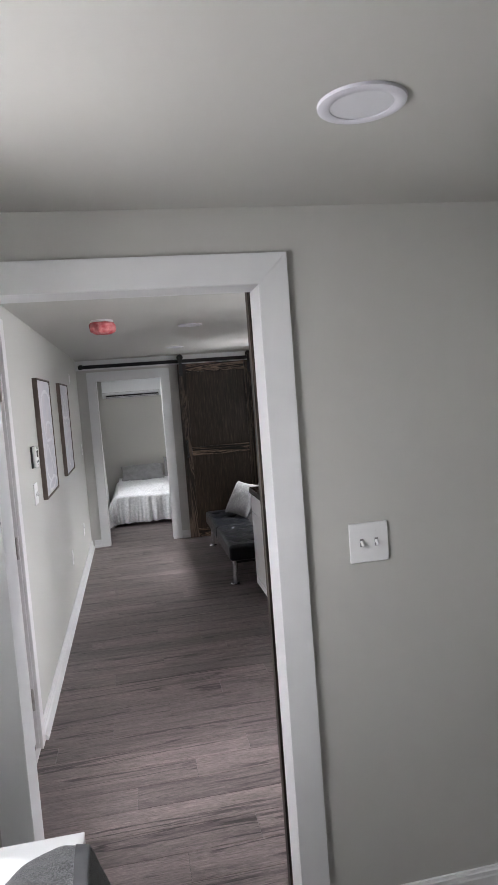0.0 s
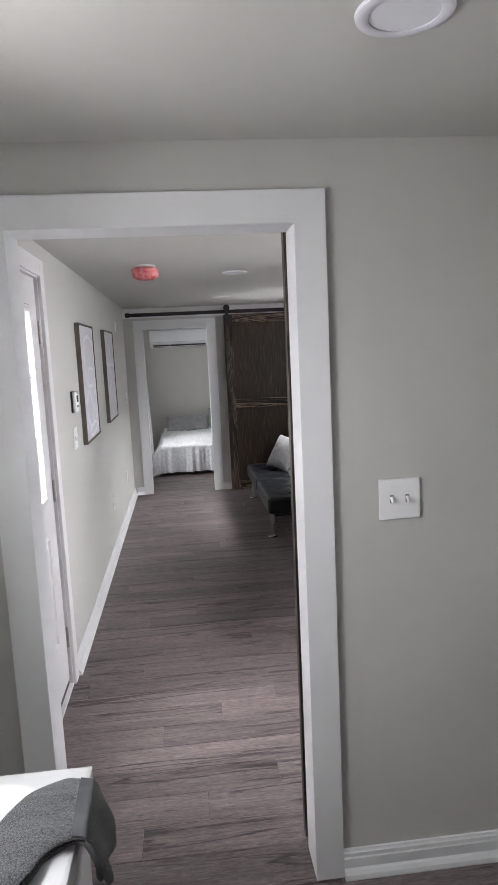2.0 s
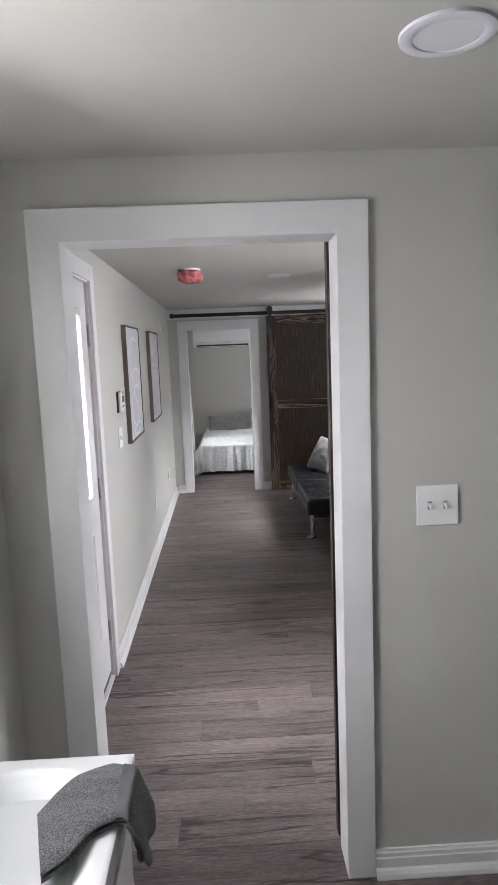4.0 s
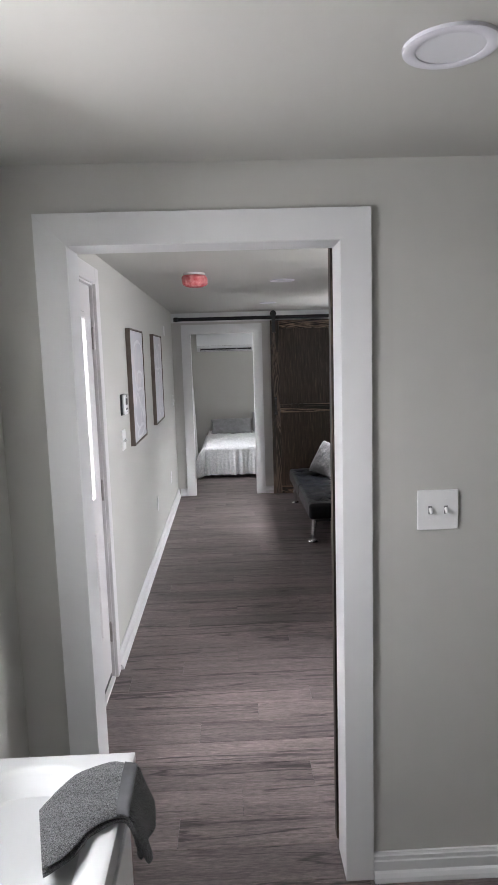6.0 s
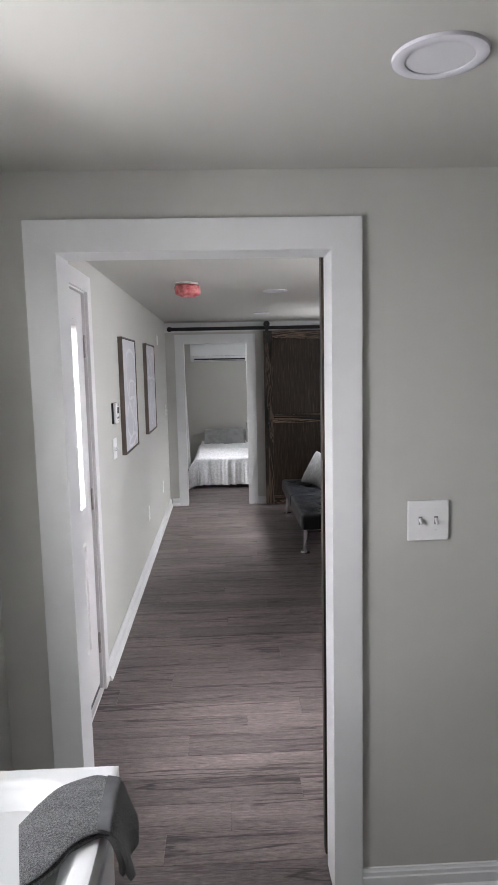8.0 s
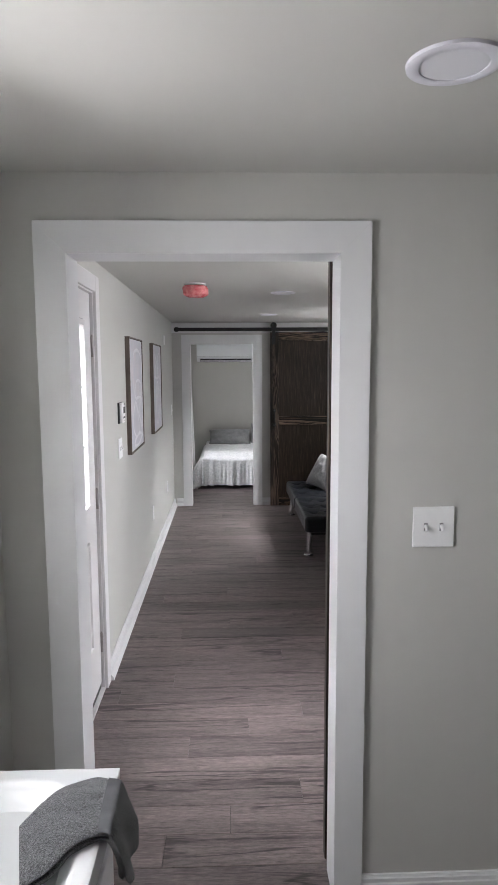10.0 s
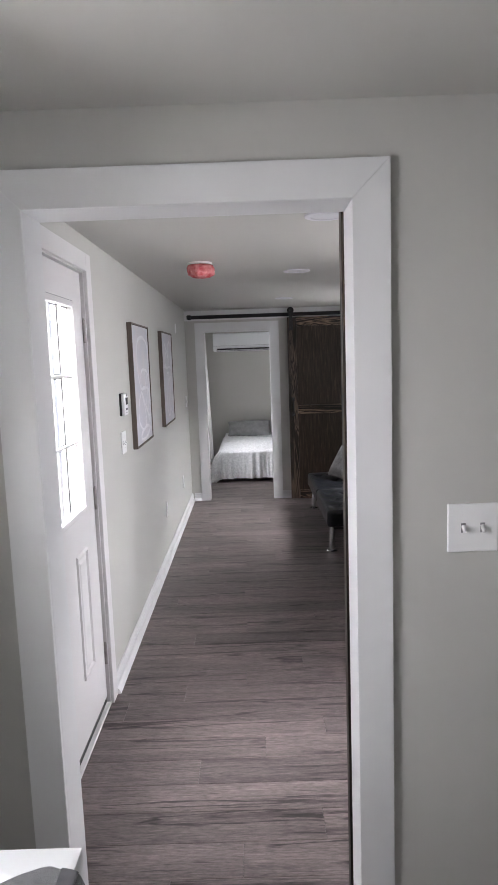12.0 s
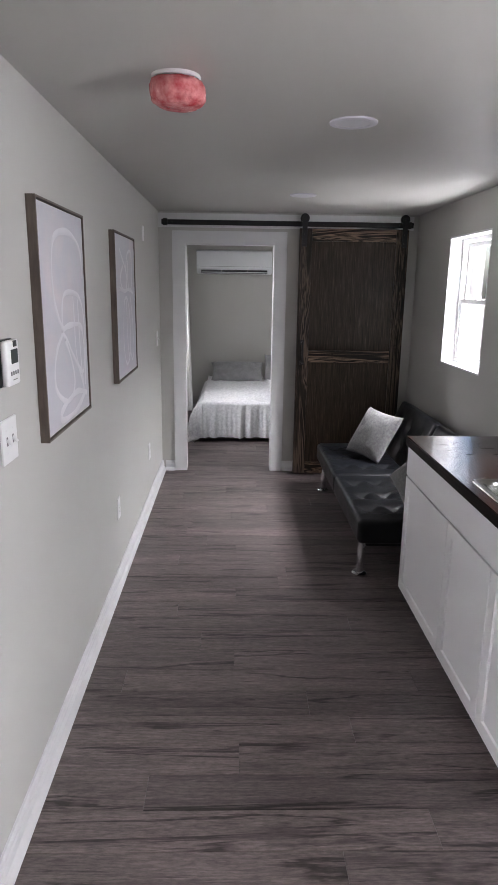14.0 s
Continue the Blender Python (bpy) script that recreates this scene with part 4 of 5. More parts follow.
framed_art(4.635, 5.255, 1.09, 1.845, [
    (0.013, [(0.97, 0.3), (0.93, 0.16), (0.75, 0.09), (0.5, 0.08), (0.28, 0.13), (0.22, 0.27), (0.24, 0.4), (0.33, 0.5), (0.42, 0.55)]),
    (0.010, [(0.4, 0.57), (0.4, 0.45), (0.47, 0.38), (0.65, 0.37), (0.85, 0.4), (0.95, 0.5), (0.96, 0.7), (0.92, 0.88)]),
    (0.013, [(0.38, 0.55), (0.55, 0.535), (0.8, 0.54), (0.9, 0.57)]),
    (0.010, [(0.9, 0.57), (0.93, 0.7), (0.88, 0.8), (0.75, 0.76), (0.6, 0.68), (0.5, 0.61), (0.38, 0.56)]),
    (0.011, [(0.38, 0.57), (0.24, 0.64), (0.17, 0.74), (0.2, 0.83), (0.38, 0.9), (0.55, 0.9), (0.63, 0.82), (0.56, 0.7), (0.44, 0.6)]),
    (0.009, [(0.68, 0.39), (0.69, 0.52), (0.7, 0.68), (0.78, 0.79), (0.85, 0.86)]),
    (0.009, [(0.8, 0.41), (0.81, 0.58), (0.83, 0.75), (0.88, 0.92)]),
    (0.014, [(0.95, 0.93), (0.7, 0.89), (0.42, 0.91), (0.26, 0.95), (0.3, 0.985), (0.55, 0.99), (0.72, 0.97), (0.9, 0.92)]),
], 1.7, "abstract lilac canvas with white loops in dark wood frame")
framed_art(5.925, 6.58, 1.09, 1.85, [
    (0.012, [(0.2, 0.08), (0.35, 0.15), (0.5, 0.22), (0.55, 0.3), (0.48, 0.38), (0.3, 0.36), (0.22, 0.28), (0.35, 0.2)]),
    (0.010, [(0.5, 0.22), (0.62, 0.1), (0.8, 0.08), (0.86, 0.2), (0.82, 0.34), (0.7, 0.38), (0.6, 0.28), (0.62, 0.15)]),
    (0.012, [(0.15, 0.36), (0.4, 0.38), (0.7, 0.37), (0.88, 0.4)]),
    (0.010, [(0.4, 0.44), (0.34, 0.55), (0.3, 0.72), (0.34, 0.86), (0.45, 0.94), (0.6, 0.9), (0.68, 0.76), (0.66, 0.56), (0.55, 0.44), (0.4, 0.44)]),
    (0.010, [(0.72, 0.42), (0.8, 0.55), (0.84, 0.72), (0.86, 0.86), (0.76, 0.93), (0.66, 0.86)]),
    (0.009, [(0.5, 0.45), (0.5, 0.6), (0.52, 0.78), (0.6, 0.92)]),
], 5.1, "abstract pale canvas with white loops in dark wood frame")


# ---------------------------------------------------------------- bathroom
def vanity():
    x0, x1, y0, y1, top = WEST + 0.001, 0.236, 1.16, 1.77, 0.832
    v = thing("bathroom_vanity", ((x0 + x1) / 2, (y0 + y1) / 2, 0), "white bathroom vanity cabinet", "vanity")
    part("body", box((x0, y0 + 0.012, 0.09), (x1 - 0.035, y1 - 0.012, 0.70), 0.002), M_CAB, v)
    part("toe_kick", box((x0, y0 + 0.03, 0.0), (x1 - 0.09, y1 - 0.03, 0.09)), M_CAB, v)
    for a, b in ((y0 + 0.016, (y0 + y1) / 2 - 0.002), ((y0 + y1) / 2 + 0.002, y1 - 0.016)):
        d = part("door", box((x1 - 0.034, a, 0.11), (x1 - 0.016, b, 0.69), 0.003), M_CAB, v)
        part("handle", rod((x1 - 0.004, (a + b) / 2, 0.6), (x1 - 0.004, (a + b) / 2, 0.66), 0.005, n=12), M_CHROME, d)
    basin = thing("vanity_basin", ((x0 + x1) / 2, (y0 + y1) / 2, 0.70), "white one-piece vanity top with oval basin", "sink")
    cx, cy, rx, ry, depth = 0.052, 1.482, 0.150, 0.255, 0.115

    def surf(u, w):
        x, y = x0 + (x1 - x0) * u, y0 + (y1 - y0) * w
        d = (abs((x - cx) / rx) ** 2.6 + abs((y - cy) / ry) ** 2.6) ** (1 / 2.6)
        z = top
        if d < 1.0:
            k = min(1.0, (1 - d) / 0.62)
            z = top - 0.006 * min(1, (1 - d) / 0.04) - depth * (k * k * (3 - 2 * k))
        edge = min(x1 - x, y - y0, y1 - y)
        if edge < 0.006:
            z -= 0.003 * (1 - edge / 0.006) ** 2
        return Vector((x, y, z))
    own = sheet(surf, 84, 110)
    rim = [e for e in own.edges if e.is_boundary]
    ext = bmesh.ops.extrude_edge_only(own, edges=rim)
    for q in ext["geom"]:
        if isinstance(q, bmesh.types.BMVert):
            q.co.z = top - 0.035
    part("top", own, M_CERAMIC, basin, "", 50)
    part("apron", box((x0, y0 + 0.014, 0.7005), (x1 - 0.02, y1 - 0.014, top - 0.033)), M_CERAMIC, basin)
    part("backsplash", box((x0, y0, top - 0.002), (x0 + 0.022, y1, top + 0.058), 0.005, seg=3), M_CERAMIC, basin, "", 40)
    part("drain", lathe([(0, 0.004), (0.012, 0.004), (0.02, 0.002), (0.022, 0.0)], (cx, cy, top - depth - 0.0035), 24), M_CHROME, basin, "chrome drain", 40)
    fx, fy = -0.085, 1.47
    f = thing("basin_faucet", (fx, fy, top), "chrome single-lever basin faucet", "faucet")
    part("base", lathe([(0, 0), (0.026, 0), (0.026, 0.006), (0.025, 0.012), (0.0235, 0.07), (0.025, 0.085), (0.021, 0.097), (0, 0.1)], (fx, fy, top), 32), M_CHROME, f, "", 40)
    part("spout", tube(spline([(fx, fy, top + 0.042), (-0.058, 1.478, top + 0.058), (-0.028, 1.488, top + 0.073), (0.0, 1.498, top + 0.084), (0.014, 1.503, top + 0.083)], 7), [0.018] * 20 + [0.0155] * 9, 18), M_CHROME, f, "", 50)
    part("aerator", rod((0.008, 1.501, top + 0.078), (0.013, 1.503, top + 0.060), 0.0125, n=20), M_DARK, f)
    part("lever", tube(spline([(fx - 0.002, fy, top + 0.092), (fx, fy + 0.003, top + 0.115), (-0.065, 1.482, top + 0.146), (-0.03, 1.505, top + 0.163), (0.010, 1.53, top + 0.171)], 7), [0.021 - 0.00022 * k for k in range(29)], 16, flat=0.6), M_CHROME, f, "", 50)
    p = rod((-0.115, 1.468, top + 0.02), (-0.118, 1.47, top + 0.118), 0.0022, n=10)
    lathe([(0, -0.006), (0.008, -0.003), (0.009, 0.004), (0.005, 0.008), (0, 0.009)], (-0.118, 1.47, top + 0.12), 16, bm=p)
    part("pop_up_rod", p, M_CHROME, f, "", 40)


vanity()


def hand_towel():
    top = 0.853
    t = thing("hand_towel", (0.2, 1.6, top), "charcoal terry hand towel draped over the basin edge", "towel")
    far = spline([(0.100, 1.598, 0.846), (0.148, 1.664, 0.862), (0.21, 1.698, 0.866), (0.243, 1.692, 0.866), (0.270, 1.686, 0.862), (0.275, 1.690, 0.83), (0.277, 1.700, 0.785), (0.276, 1.698, 0.745)], 8)
    nigh = spline([(0.146, 1.455, 0.846), (0.188, 1.487, 0.855), (0.212, 1.530, 0.857), (0.248, 1.552, 0.859), (0.272, 1.548, 0.857), (0.281, 1.548, 0.83), (0.278, 1.57, 0.78), (0.272, 1.625, 0.71)], 8)

    def surf(lift, cut, inset):
        def f(u, v):
            k = u * cut * (len(far) - 1)
            i = min(int(k), len(far) - 2)
            a, b = far[i].lerp(far[i + 1], k - i), nigh[i].lerp(nigh[i + 1], k - i)
            w = inset + (1 - 2 * inset) * v
            q = a.lerp(b, w)
            rim = max(0.0, math.sin(math.pi * v)) ** 0.5
            hang = max(0.0, min(1.0, (0.855 - q.z) / 0.06)) if q.x > 0.255 else 0.0
            g = Vector((q.x * 3, q.y * 9, lift * 40))
            q.z += lift * (1 - hang) + 0.010 * rim * (1 - hang) * (lift > 0.005) + (0.005 * noise.noise(g * 2.2) + 0.002 * noise.noise(g * 7)) * (1 - 0.6 * hang)
            q.x += hang * (lift * 0.9 + 0.008 * rim * (lift > 0.005) + 0.008 * math.sin(v * 8 + 0.6) + 0.004 * noise.noise(g * 3))
            return q + Vector((-0.014, 0, -0.018))
        return f
    part("lower_layer", sheet(surf(0.0, 0.955, 0.02), 80, 44, 0.007), M_TERRY, t, "", 60)
    part("upper_layer", sheet(surf(0.010, 1.0, 0.0), 80, 44, 0.008), M_TERRY, t, "", 60)
    f = surf(0.0135, 1.0, -0.004)
    part("hem_band", sheet(lambda u, v: f(0.43 + 0.135 * u, v), 16, 44, 0.006), M_HEM, t, "smooth woven band", 60)


hand_towel()


def orchid():
    o = thing("orchid", (-0.255, 1.50, 1.112), "white artificial orchid in a pot on the windowsill", "plant")
    part("pot", lathe([(0, 0), (0.04, 0), (0.045, 0.004), (0.055, 0.095), (0.056, 0.1), (0.051, 0.1), (0.046, 0.09), (0, 0.09)], (-0.255, 1.50, 1.112), 36), M_POT, o, "white ceramic pot", 40)
    part("soil", lathe([(0, 0.093), (0.047, 0.091), (0, 0.088)], (-0.255, 1.50, 1.112), 24), M_SOIL, o)
    stem = spline([(-0.255, 1.50, 1.20), (-0.25, 1.51, 1.38), (-0.235, 1.56, 1.56), (-0.21, 1.64, 1.625), (-0.18, 1.735, 1.598), (-0.165, 1.80, 1.556), (-0.16, 1.822, 1.50), (-0.158, 1.828, 1.45), (-0.158, 1.812, 1.425)], 7)
    part("stem", tube(stem, [0.0042 - 0.00003 * k for k in range(len(stem))], 8), M_STEM, o, "", 60)
    for k in (24, 30, 36, 42, 48, 54):
        a = stem[min(k, len(stem) - 1)]
        b = a + Vector((0.012, 0.03 * (1 if k % 4 else -1), 0.012))
        part("twig", tube(spline([a, a.lerp(b, 0.6) - Vector((0, 0, 0.01)), b], 5), 0.0024, 6), M_STEM, o, "", 60)
    rng = random.Random(4)

    def petal_mesh(w, h):
        def f(u, v):
            s = (u - 0.5) * 2
            r = math.sin(math.pi * min(1, 0.12 + 0.88 * v)) ** 0.6
            return Vector((s * w * r, v * h, 0.004 * math.sin(v * 3) - 0.010 * v * v - 0.004 * s * s))
        own = sheet(f, 8, 8, 0.0008)
        ob = finish("petal", own, M_PETAL, 60)
        me = ob.data
        bpy.data.objects.remove(ob)
        return me
    kinds = [petal_mesh(0.036, 0.053), petal_mesh(0.023, 0.052), petal_mesh(0.012, 0.024)]
    heads = [(-0.21, 1.74, 1.64), (-0.19, 1.80, 1.61), (-0.175, 1.86, 1.585), (-0.17, 1.875, 1.545), (-0.18, 1.84, 1.525), (-0.168, 1.872, 1.495), (-0.185, 1.81, 1.475), (-0.17, 1.868, 1.455), (-0.18, 1.83, 1.425), (-0.20, 1.77, 1.56), (-0.21, 1.75, 1.50), (-0.215, 1.73, 1.45), (-0.20, 1.79, 1.405), (-0.22, 1.74, 1.40)]
    for h in heads:
        face = Euler((radians(rng.uniform(-8, 34)), radians(rng.uniform(-16, 30)), radians(rng.uniform(-60, 60)))).to_matrix().to_4x4()
        at = Matrix.Translation(h) @ face
        for ang, kd in ((90, 0), (-90, 0), (0, 1), (128, 1), (-128, 1), (180, 2)):
            p = tagged(new("petal", kinds[kd]))
            p.parent = o
            p.matrix_parent_inverse = Matrix.Translation(-o.location)
            p.matrix_basis = at @ pose(0, 0, 0, 0, 0, ang + rng.uniform(-8, 8)) @ pose(0, 0, 0, rng.uniform(-4, 22), 0, 0)
    for k in range(4):
        ang = 0.7 + k * 1.7
        base, d = Vector((-0.255, 1.50, 1.20)), Vector((math.cos(ang) * 0.4, math.sin(ang), 0))

        def f(u, v, d=d, base=base):
            side = Vector((-d.y, d.x, 0)).normalized()
            w = 0.026 * math.sin(math.pi * (0.1 + 0.9 * v)) ** 0.7
            return base + d * (0.12 * v) + side * ((u - 0.5) * 2 * w) + Vector((0, 0, 0.05 * v - 0.08 * v * v + 0.008 * abs(u - 0.5)))
        part("leaf", sheet(f, 6, 12, 0.0015), M_LEAF, o, "dark green strap leaf", 60)


orchid()


# ---------------------------------------------------------------- kitchen
CAB_X, CTR_X, CTR_Z = 1.316, 1.293, 0.885


def shaker(parent, y0, y1, z0, z1, name="door"):
    """A flat frame with a recessed panel."""
    x0, x1, t = CAB_X - 0.019, CAB_X - 0.001, 0.052
    own = bmesh.new()
    prof = [(0, 0.019), (0, 0.0012), (0.0012, 0), (t, 0), (t + 0.004, 0.007), (t + 0.006, 0.007)]
    rings = [[own.verts.new((x0 + h, y, z)) for y, z in ((y0 + d, z0 + d), (y1 - d, z0 + d), (y1 - d, z1 - d), (y0 + d, z1 - d))] for d, h in prof]
    for a, b in zip(rings, rings[1:]):
        for k in range(4):
            own.faces.new((a[k], a[(k + 1) % 4], b[(k + 1) % 4], b[k]))
    own.faces.new(rings[-1])
    own.faces.new(rings[0])
    return part(name, own, M_CAB, parent)


def base_cabinet(y0, y1, splits, label, low=0.0):
    """low: how far the carcass stays under the worktop, to leave room for a bowl."""
    c = thing("base_cabinet", ((CAB_X + EAST) / 2, (y0 + y1) / 2, 0), label, "cabinet", "kitchen base cabinets")
    lid = CTR_Z - 0.046
    part("body", box((CAB_X, y0 + 0.0005, 0.088), (EAST - 0.001, y1 - 0.0005, lid - low), 0.001), M_CAB, c)
    if low:
        part("front_rail", box((CAB_X, y0 + 0.0005, lid - low), (CAB_X + 0.018, y1 - 0.0005, lid)), M_CAB, c)
        part("side_panel", box((CAB_X + 0.018, y0 + 0.0005, lid - low), (EAST - 0.001, y0 + 0.018, lid)), M_CAB, c)
        part("side_panel", box((CAB_X + 0.018, y1 - 0.018, lid - low), (EAST - 0.001, y1 - 0.0005, lid)), M_CAB, c)
    part("toe_kick", box((CAB_X + 0.06, y0 + 0.001, 0.0), (EAST - 0.001, y1 - 0.001, 0.088)), M_CAB, c)
    part("drawer_front", box((CAB_X - 0.019, y0 + 0.003, 0.694), (CAB_X - 0.001, y1 - 0.003, CTR_Z - 0.05), 0.0015), M_CAB, c)
    ys = [y0, *splits, y1]
    for a, b in zip(ys, ys[1:]):
        shaker(c, a + 0.0025, b - 0.0025, 0.09, 0.685)
    return c


base_cabinet(4.147, 5.655, (4.575, 5.02), "white shaker sink base cabinet under the walnut counter", 0.16)
base_cabinet(3.366, 4.147, (3.759,), "white shaker base cabinet under the cooktop")
base_cabinet(2.732, 3.366, (), "white shaker base cabinet beside the barn door")

SINK = (1.335, 1.83, 4.31, 4.935)


def worktop():
    w = thing("countertop", ((CTR_X + EAST) / 2, 4.18, CTR_Z - 0.045), "dark walnut-stained butcher block countertop with glossy finish", "countertop")
    x0, x1, y0, y1 = CTR_X, EAST - 0.001, 2.711, 5.675
    a, b, c, d = SINK[0] + 0.012, SINK[1] - 0.012, SINK[2] + 0.012, SINK[3] - 0.012
    own = bmesh.new()
    xs, ys = [x0, a, b, x1], [y0, c, d, y1]
    g = {}
    for i, x in enumerate(xs):
        for j, y in enumerate(ys):
            for z in (CTR_Z - 0.045, CTR_Z):
                g[i, j, z] = own.verts.new((x, y, z))
    lo, hi = CTR_Z - 0.045, CTR_Z
    for i in range(3):
        for j in range(3):
            if (i, j) == (1, 1):
                continue
            for z in (lo, hi):
                own.faces.new([g[p, q, z] for p, q in ((i, j), (i + 1, j), (i + 1, j + 1), (i, j + 1))])
    for i in range(3):
        for j in (0, 3):
            own.faces.new((g[i, j, lo], g[i + 1, j, lo], g[i + 1, j, hi], g[i, j, hi]))
            own.faces.new((g[j, i, lo], g[j, i + 1, lo], g[j, i + 1, hi], g[j, i, hi]))
    for p, q in (((1, 1), (2, 1)), ((2, 1), (2, 2)), ((2, 2), (1, 2)), ((1, 2), (1, 1))):
        own.faces.new((g[*p, lo], g[*q, lo], g[*q, hi], g[*p, hi]))
    ob = part("slab", own, M_COUNTER, w)
    part("front_edge", box((x0 - 0.004, y0, lo + 0.001), (x0 - 0.0002, y1, hi - 0.003), 0.001), M_COUNTER_EDGE, w, "almost black stained front edge")
    part("end_edge", box((x0, y1 + 0.0002, lo + 0.001), (x1, y1 + 0.004, hi - 0.003), 0.001), M_COUNTER_EDGE, w, "almost black stained end edge")
    rng = random.Random(2)
    for k in range(9):
        x, y, n = 1.34 + rng.random() * 0.25, 5.05 + rng.random() * 0.5, 0.02 + rng.random() * 0.05
        line = spline([(x, y, CTR_Z), (x + n * 0.5, y + rng.uniform(-0.008, 0.008), CTR_Z), (x + n, y + rng.uniform(-0.012, 0.012), CTR_Z)], 5)
        part("scar", tube(line, [0.0006 + 0.0022 * math.sin(math.pi * q / (len(line) - 1)) * rng.uniform(0.5, 1.2) for q in range(len(line))], 6, flat=0.35, side=(0, 0, 1)), M_COUNTER_EDGE, w, "dark scar in the wood")


worktop()


def kitchen_sink():
    x0, x1, y0, y1 = SINK
    s = thing("kitchen_sink", ((x0 + x1) / 2, (y0 + y1) / 2, CTR_Z), "brushed stainless steel drop-in kitchen sink", "sink")
    own = bmesh.new()

    def loop(inset, z, r):
        pts = []
        a, b, c, d = x0 + inset, x1 - inset - (0.05 if inset > 0.02 else 0), y0 + inset, y1 - inset
        for cx, cy, t0 in ((b - r, d - r, 0), (a + r, d - r, 90), (a + r, c + r, 180), (b - r, c + r, 270)):
            for k in range(7):
                t = radians(t0 + 15 * k)
                pts.append(own.verts.new((cx + r * math.cos(t), cy + r * math.sin(t), z)))
        return pts
    prof = [(0.0, 0.0005, 0.03), (0.002, 0.006, 0.03), (0.008, 0.0085, 0.028), (0.018, 0.006, 0.026), (0.026, 0.005, 0.05), (0.031, 0.0, 0.05), (0.034, -0.012, 0.05), (0.040, -0.15, 0.05), (0.055, -0.168, 0.045), (0.09, -0.173, 0.03)]
    loops = [loop(i, CTR_Z + z, r) for i, z, r in prof]
    for a, b in zip(loops, loops[1:]):
        for k in range(len(a)):
            own.faces.new((a[k], a[(k + 1) % len(a)], b[(k + 1) % len(b)], b[k]))
    own.faces.new(loops[-1])
    part("bowl", own, M_STEEL, s, "", 50)
    part("drain", lathe([(0, 0.002), (0.03, 0.002), (0.04, 0.004), (0.043, 0.0)], ((x0 + x1) / 2 - 0.02, (y0 + y1) / 2, CTR_Z - 0.1728), 28), M_CHROME, s, "chrome basket drain", 40)
    f = thing("kitchen_faucet", (1.818, 4.62, CTR_Z + 0.005), "chrome pull-down kitchen faucet", "faucet")
    part("base", lathe([(0, 0), (0.026, 0), (0.026, 0.008), (0.02, 0.014), (0.018, 0.09), (0, 0.09)], (1.823, 4.62, CTR_Z + 0.0005), 28), M_CHROME, f, "", 40)
    part("gooseneck", tube(spline([(1.823, 4.62, 0.94), (1.823, 4.62, 1.12), (1.813, 4.62, 1.22), (1.768, 4.62, 1.275), (1.718, 4.62, 1.265), (1.673, 4.62, 1.218)], 8), 0.0115, 16), M_CHROME, f, "", 50)
    h = rod((1.678, 4.62, 1.222), (1.57, 4.62, 1.105), 0.0145, 0.020, 22, bevel=0.002)
    rod((1.572, 4.62, 1.107), (1.566, 4.62, 1.1005), 0.0175, n=22, bm=h)
    part("spray_head", h, M_CHROME, f, "", 40)
    part("spray_button", box((1.593, 4.596, 1.14), (1.616, 4.603, 1.165), 0.002), M_DARK, f)
    part("lever", rod((1.823, 4.605, 0.935), (1.818, 4.53, 0.975), 0.006, 0.005, 14), M_CHROME, f, "", 40)


kitchen_sink()


def cooktop():
    c = thing("cooktop", (1.58, 3.780, CTR_Z), "black glass cooktop set on the counter", "cooktop")
    part("glass", box((1.372, 3.502, CTR_Z + 0.0005), (1.86, 4.050, CTR_Z + 0.007), 0.002), M_HOB, c)
    for x, y, r in ((1.47, 3.906, 0.075), (1.70, 3.906, 0.09), (1.47, 3.656, 0.09), (1.70, 3.656, 0.075)):
        part("burner_ring", lathe([(r, 0.0), (r + 0.002, 0.0004), (r + 0.004, 0.0)], (x, y, CTR_Z + 0.0071), 40), M_GREY_INK, c)
    s = thing("paper_label", (1.40, 4.016, CTR_Z + 0.007), "white paper label lying on the cooktop", "label")
    part("sheet", box((1.362, 4.000, CTR_Z + 0.0072), (1.432, 4.038, CTR_Z + 0.0078)), M_WHITE_PAPER, s)
    for k in range(3):
        part("print_bar", box((1.37, 4.007 + k * 0.009, CTR_Z + 0.0079), (1.418 - 0.01 * k, 4.010 + k * 0.009, CTR_Z + 0.0081)), M_GREY_INK, s)
    t = box((1.388, 3.906, CTR_Z + 0.0072), (1.402, 3.995, CTR_Z + 0.0105), 0.001)
    tagged(finish("cable_tie", t, M_WHITE_PAPER), "white plastic strip lying on the cooktop", "strip")


cooktop()


def kitchen_cloth():
    c = thing("folded_towel", (1.72, 5.142, CTR_Z), "folded grey kitchen towel lying on the counter", "towel")
    for k, (dx, dy) in enumerate(((0, 0), (0.006, 0.004), (0.014, -0.003))):
        lo = (1.605 + dx, 5.06 + dy, CTR_Z + 0.0005 + 0.009 * k)
        hi = (1.885, 5.31 + dy, CTR_Z + 0.0095 + 0.009 * k)

        def ripple(q, k=k):
            w = 0.003 * noise.noise(Vector((q.x * 16, q.y * 14, k * 3.1))) + 0.0012 * noise.noise(q * 60)
            return q + Vector((0.003 * noise.noise(Vector((q.y * 22, k, 1))), 0.003 * noise.noise(Vector((q.x * 22, k, 5))), w * (1 if q.z > lo[2] + 0.004 else 0)))
        part("fold", soft_box(lo, hi, 0.0044, 26, ripple), M_CLOTH, c, "", 60)


kitchen_cloth()


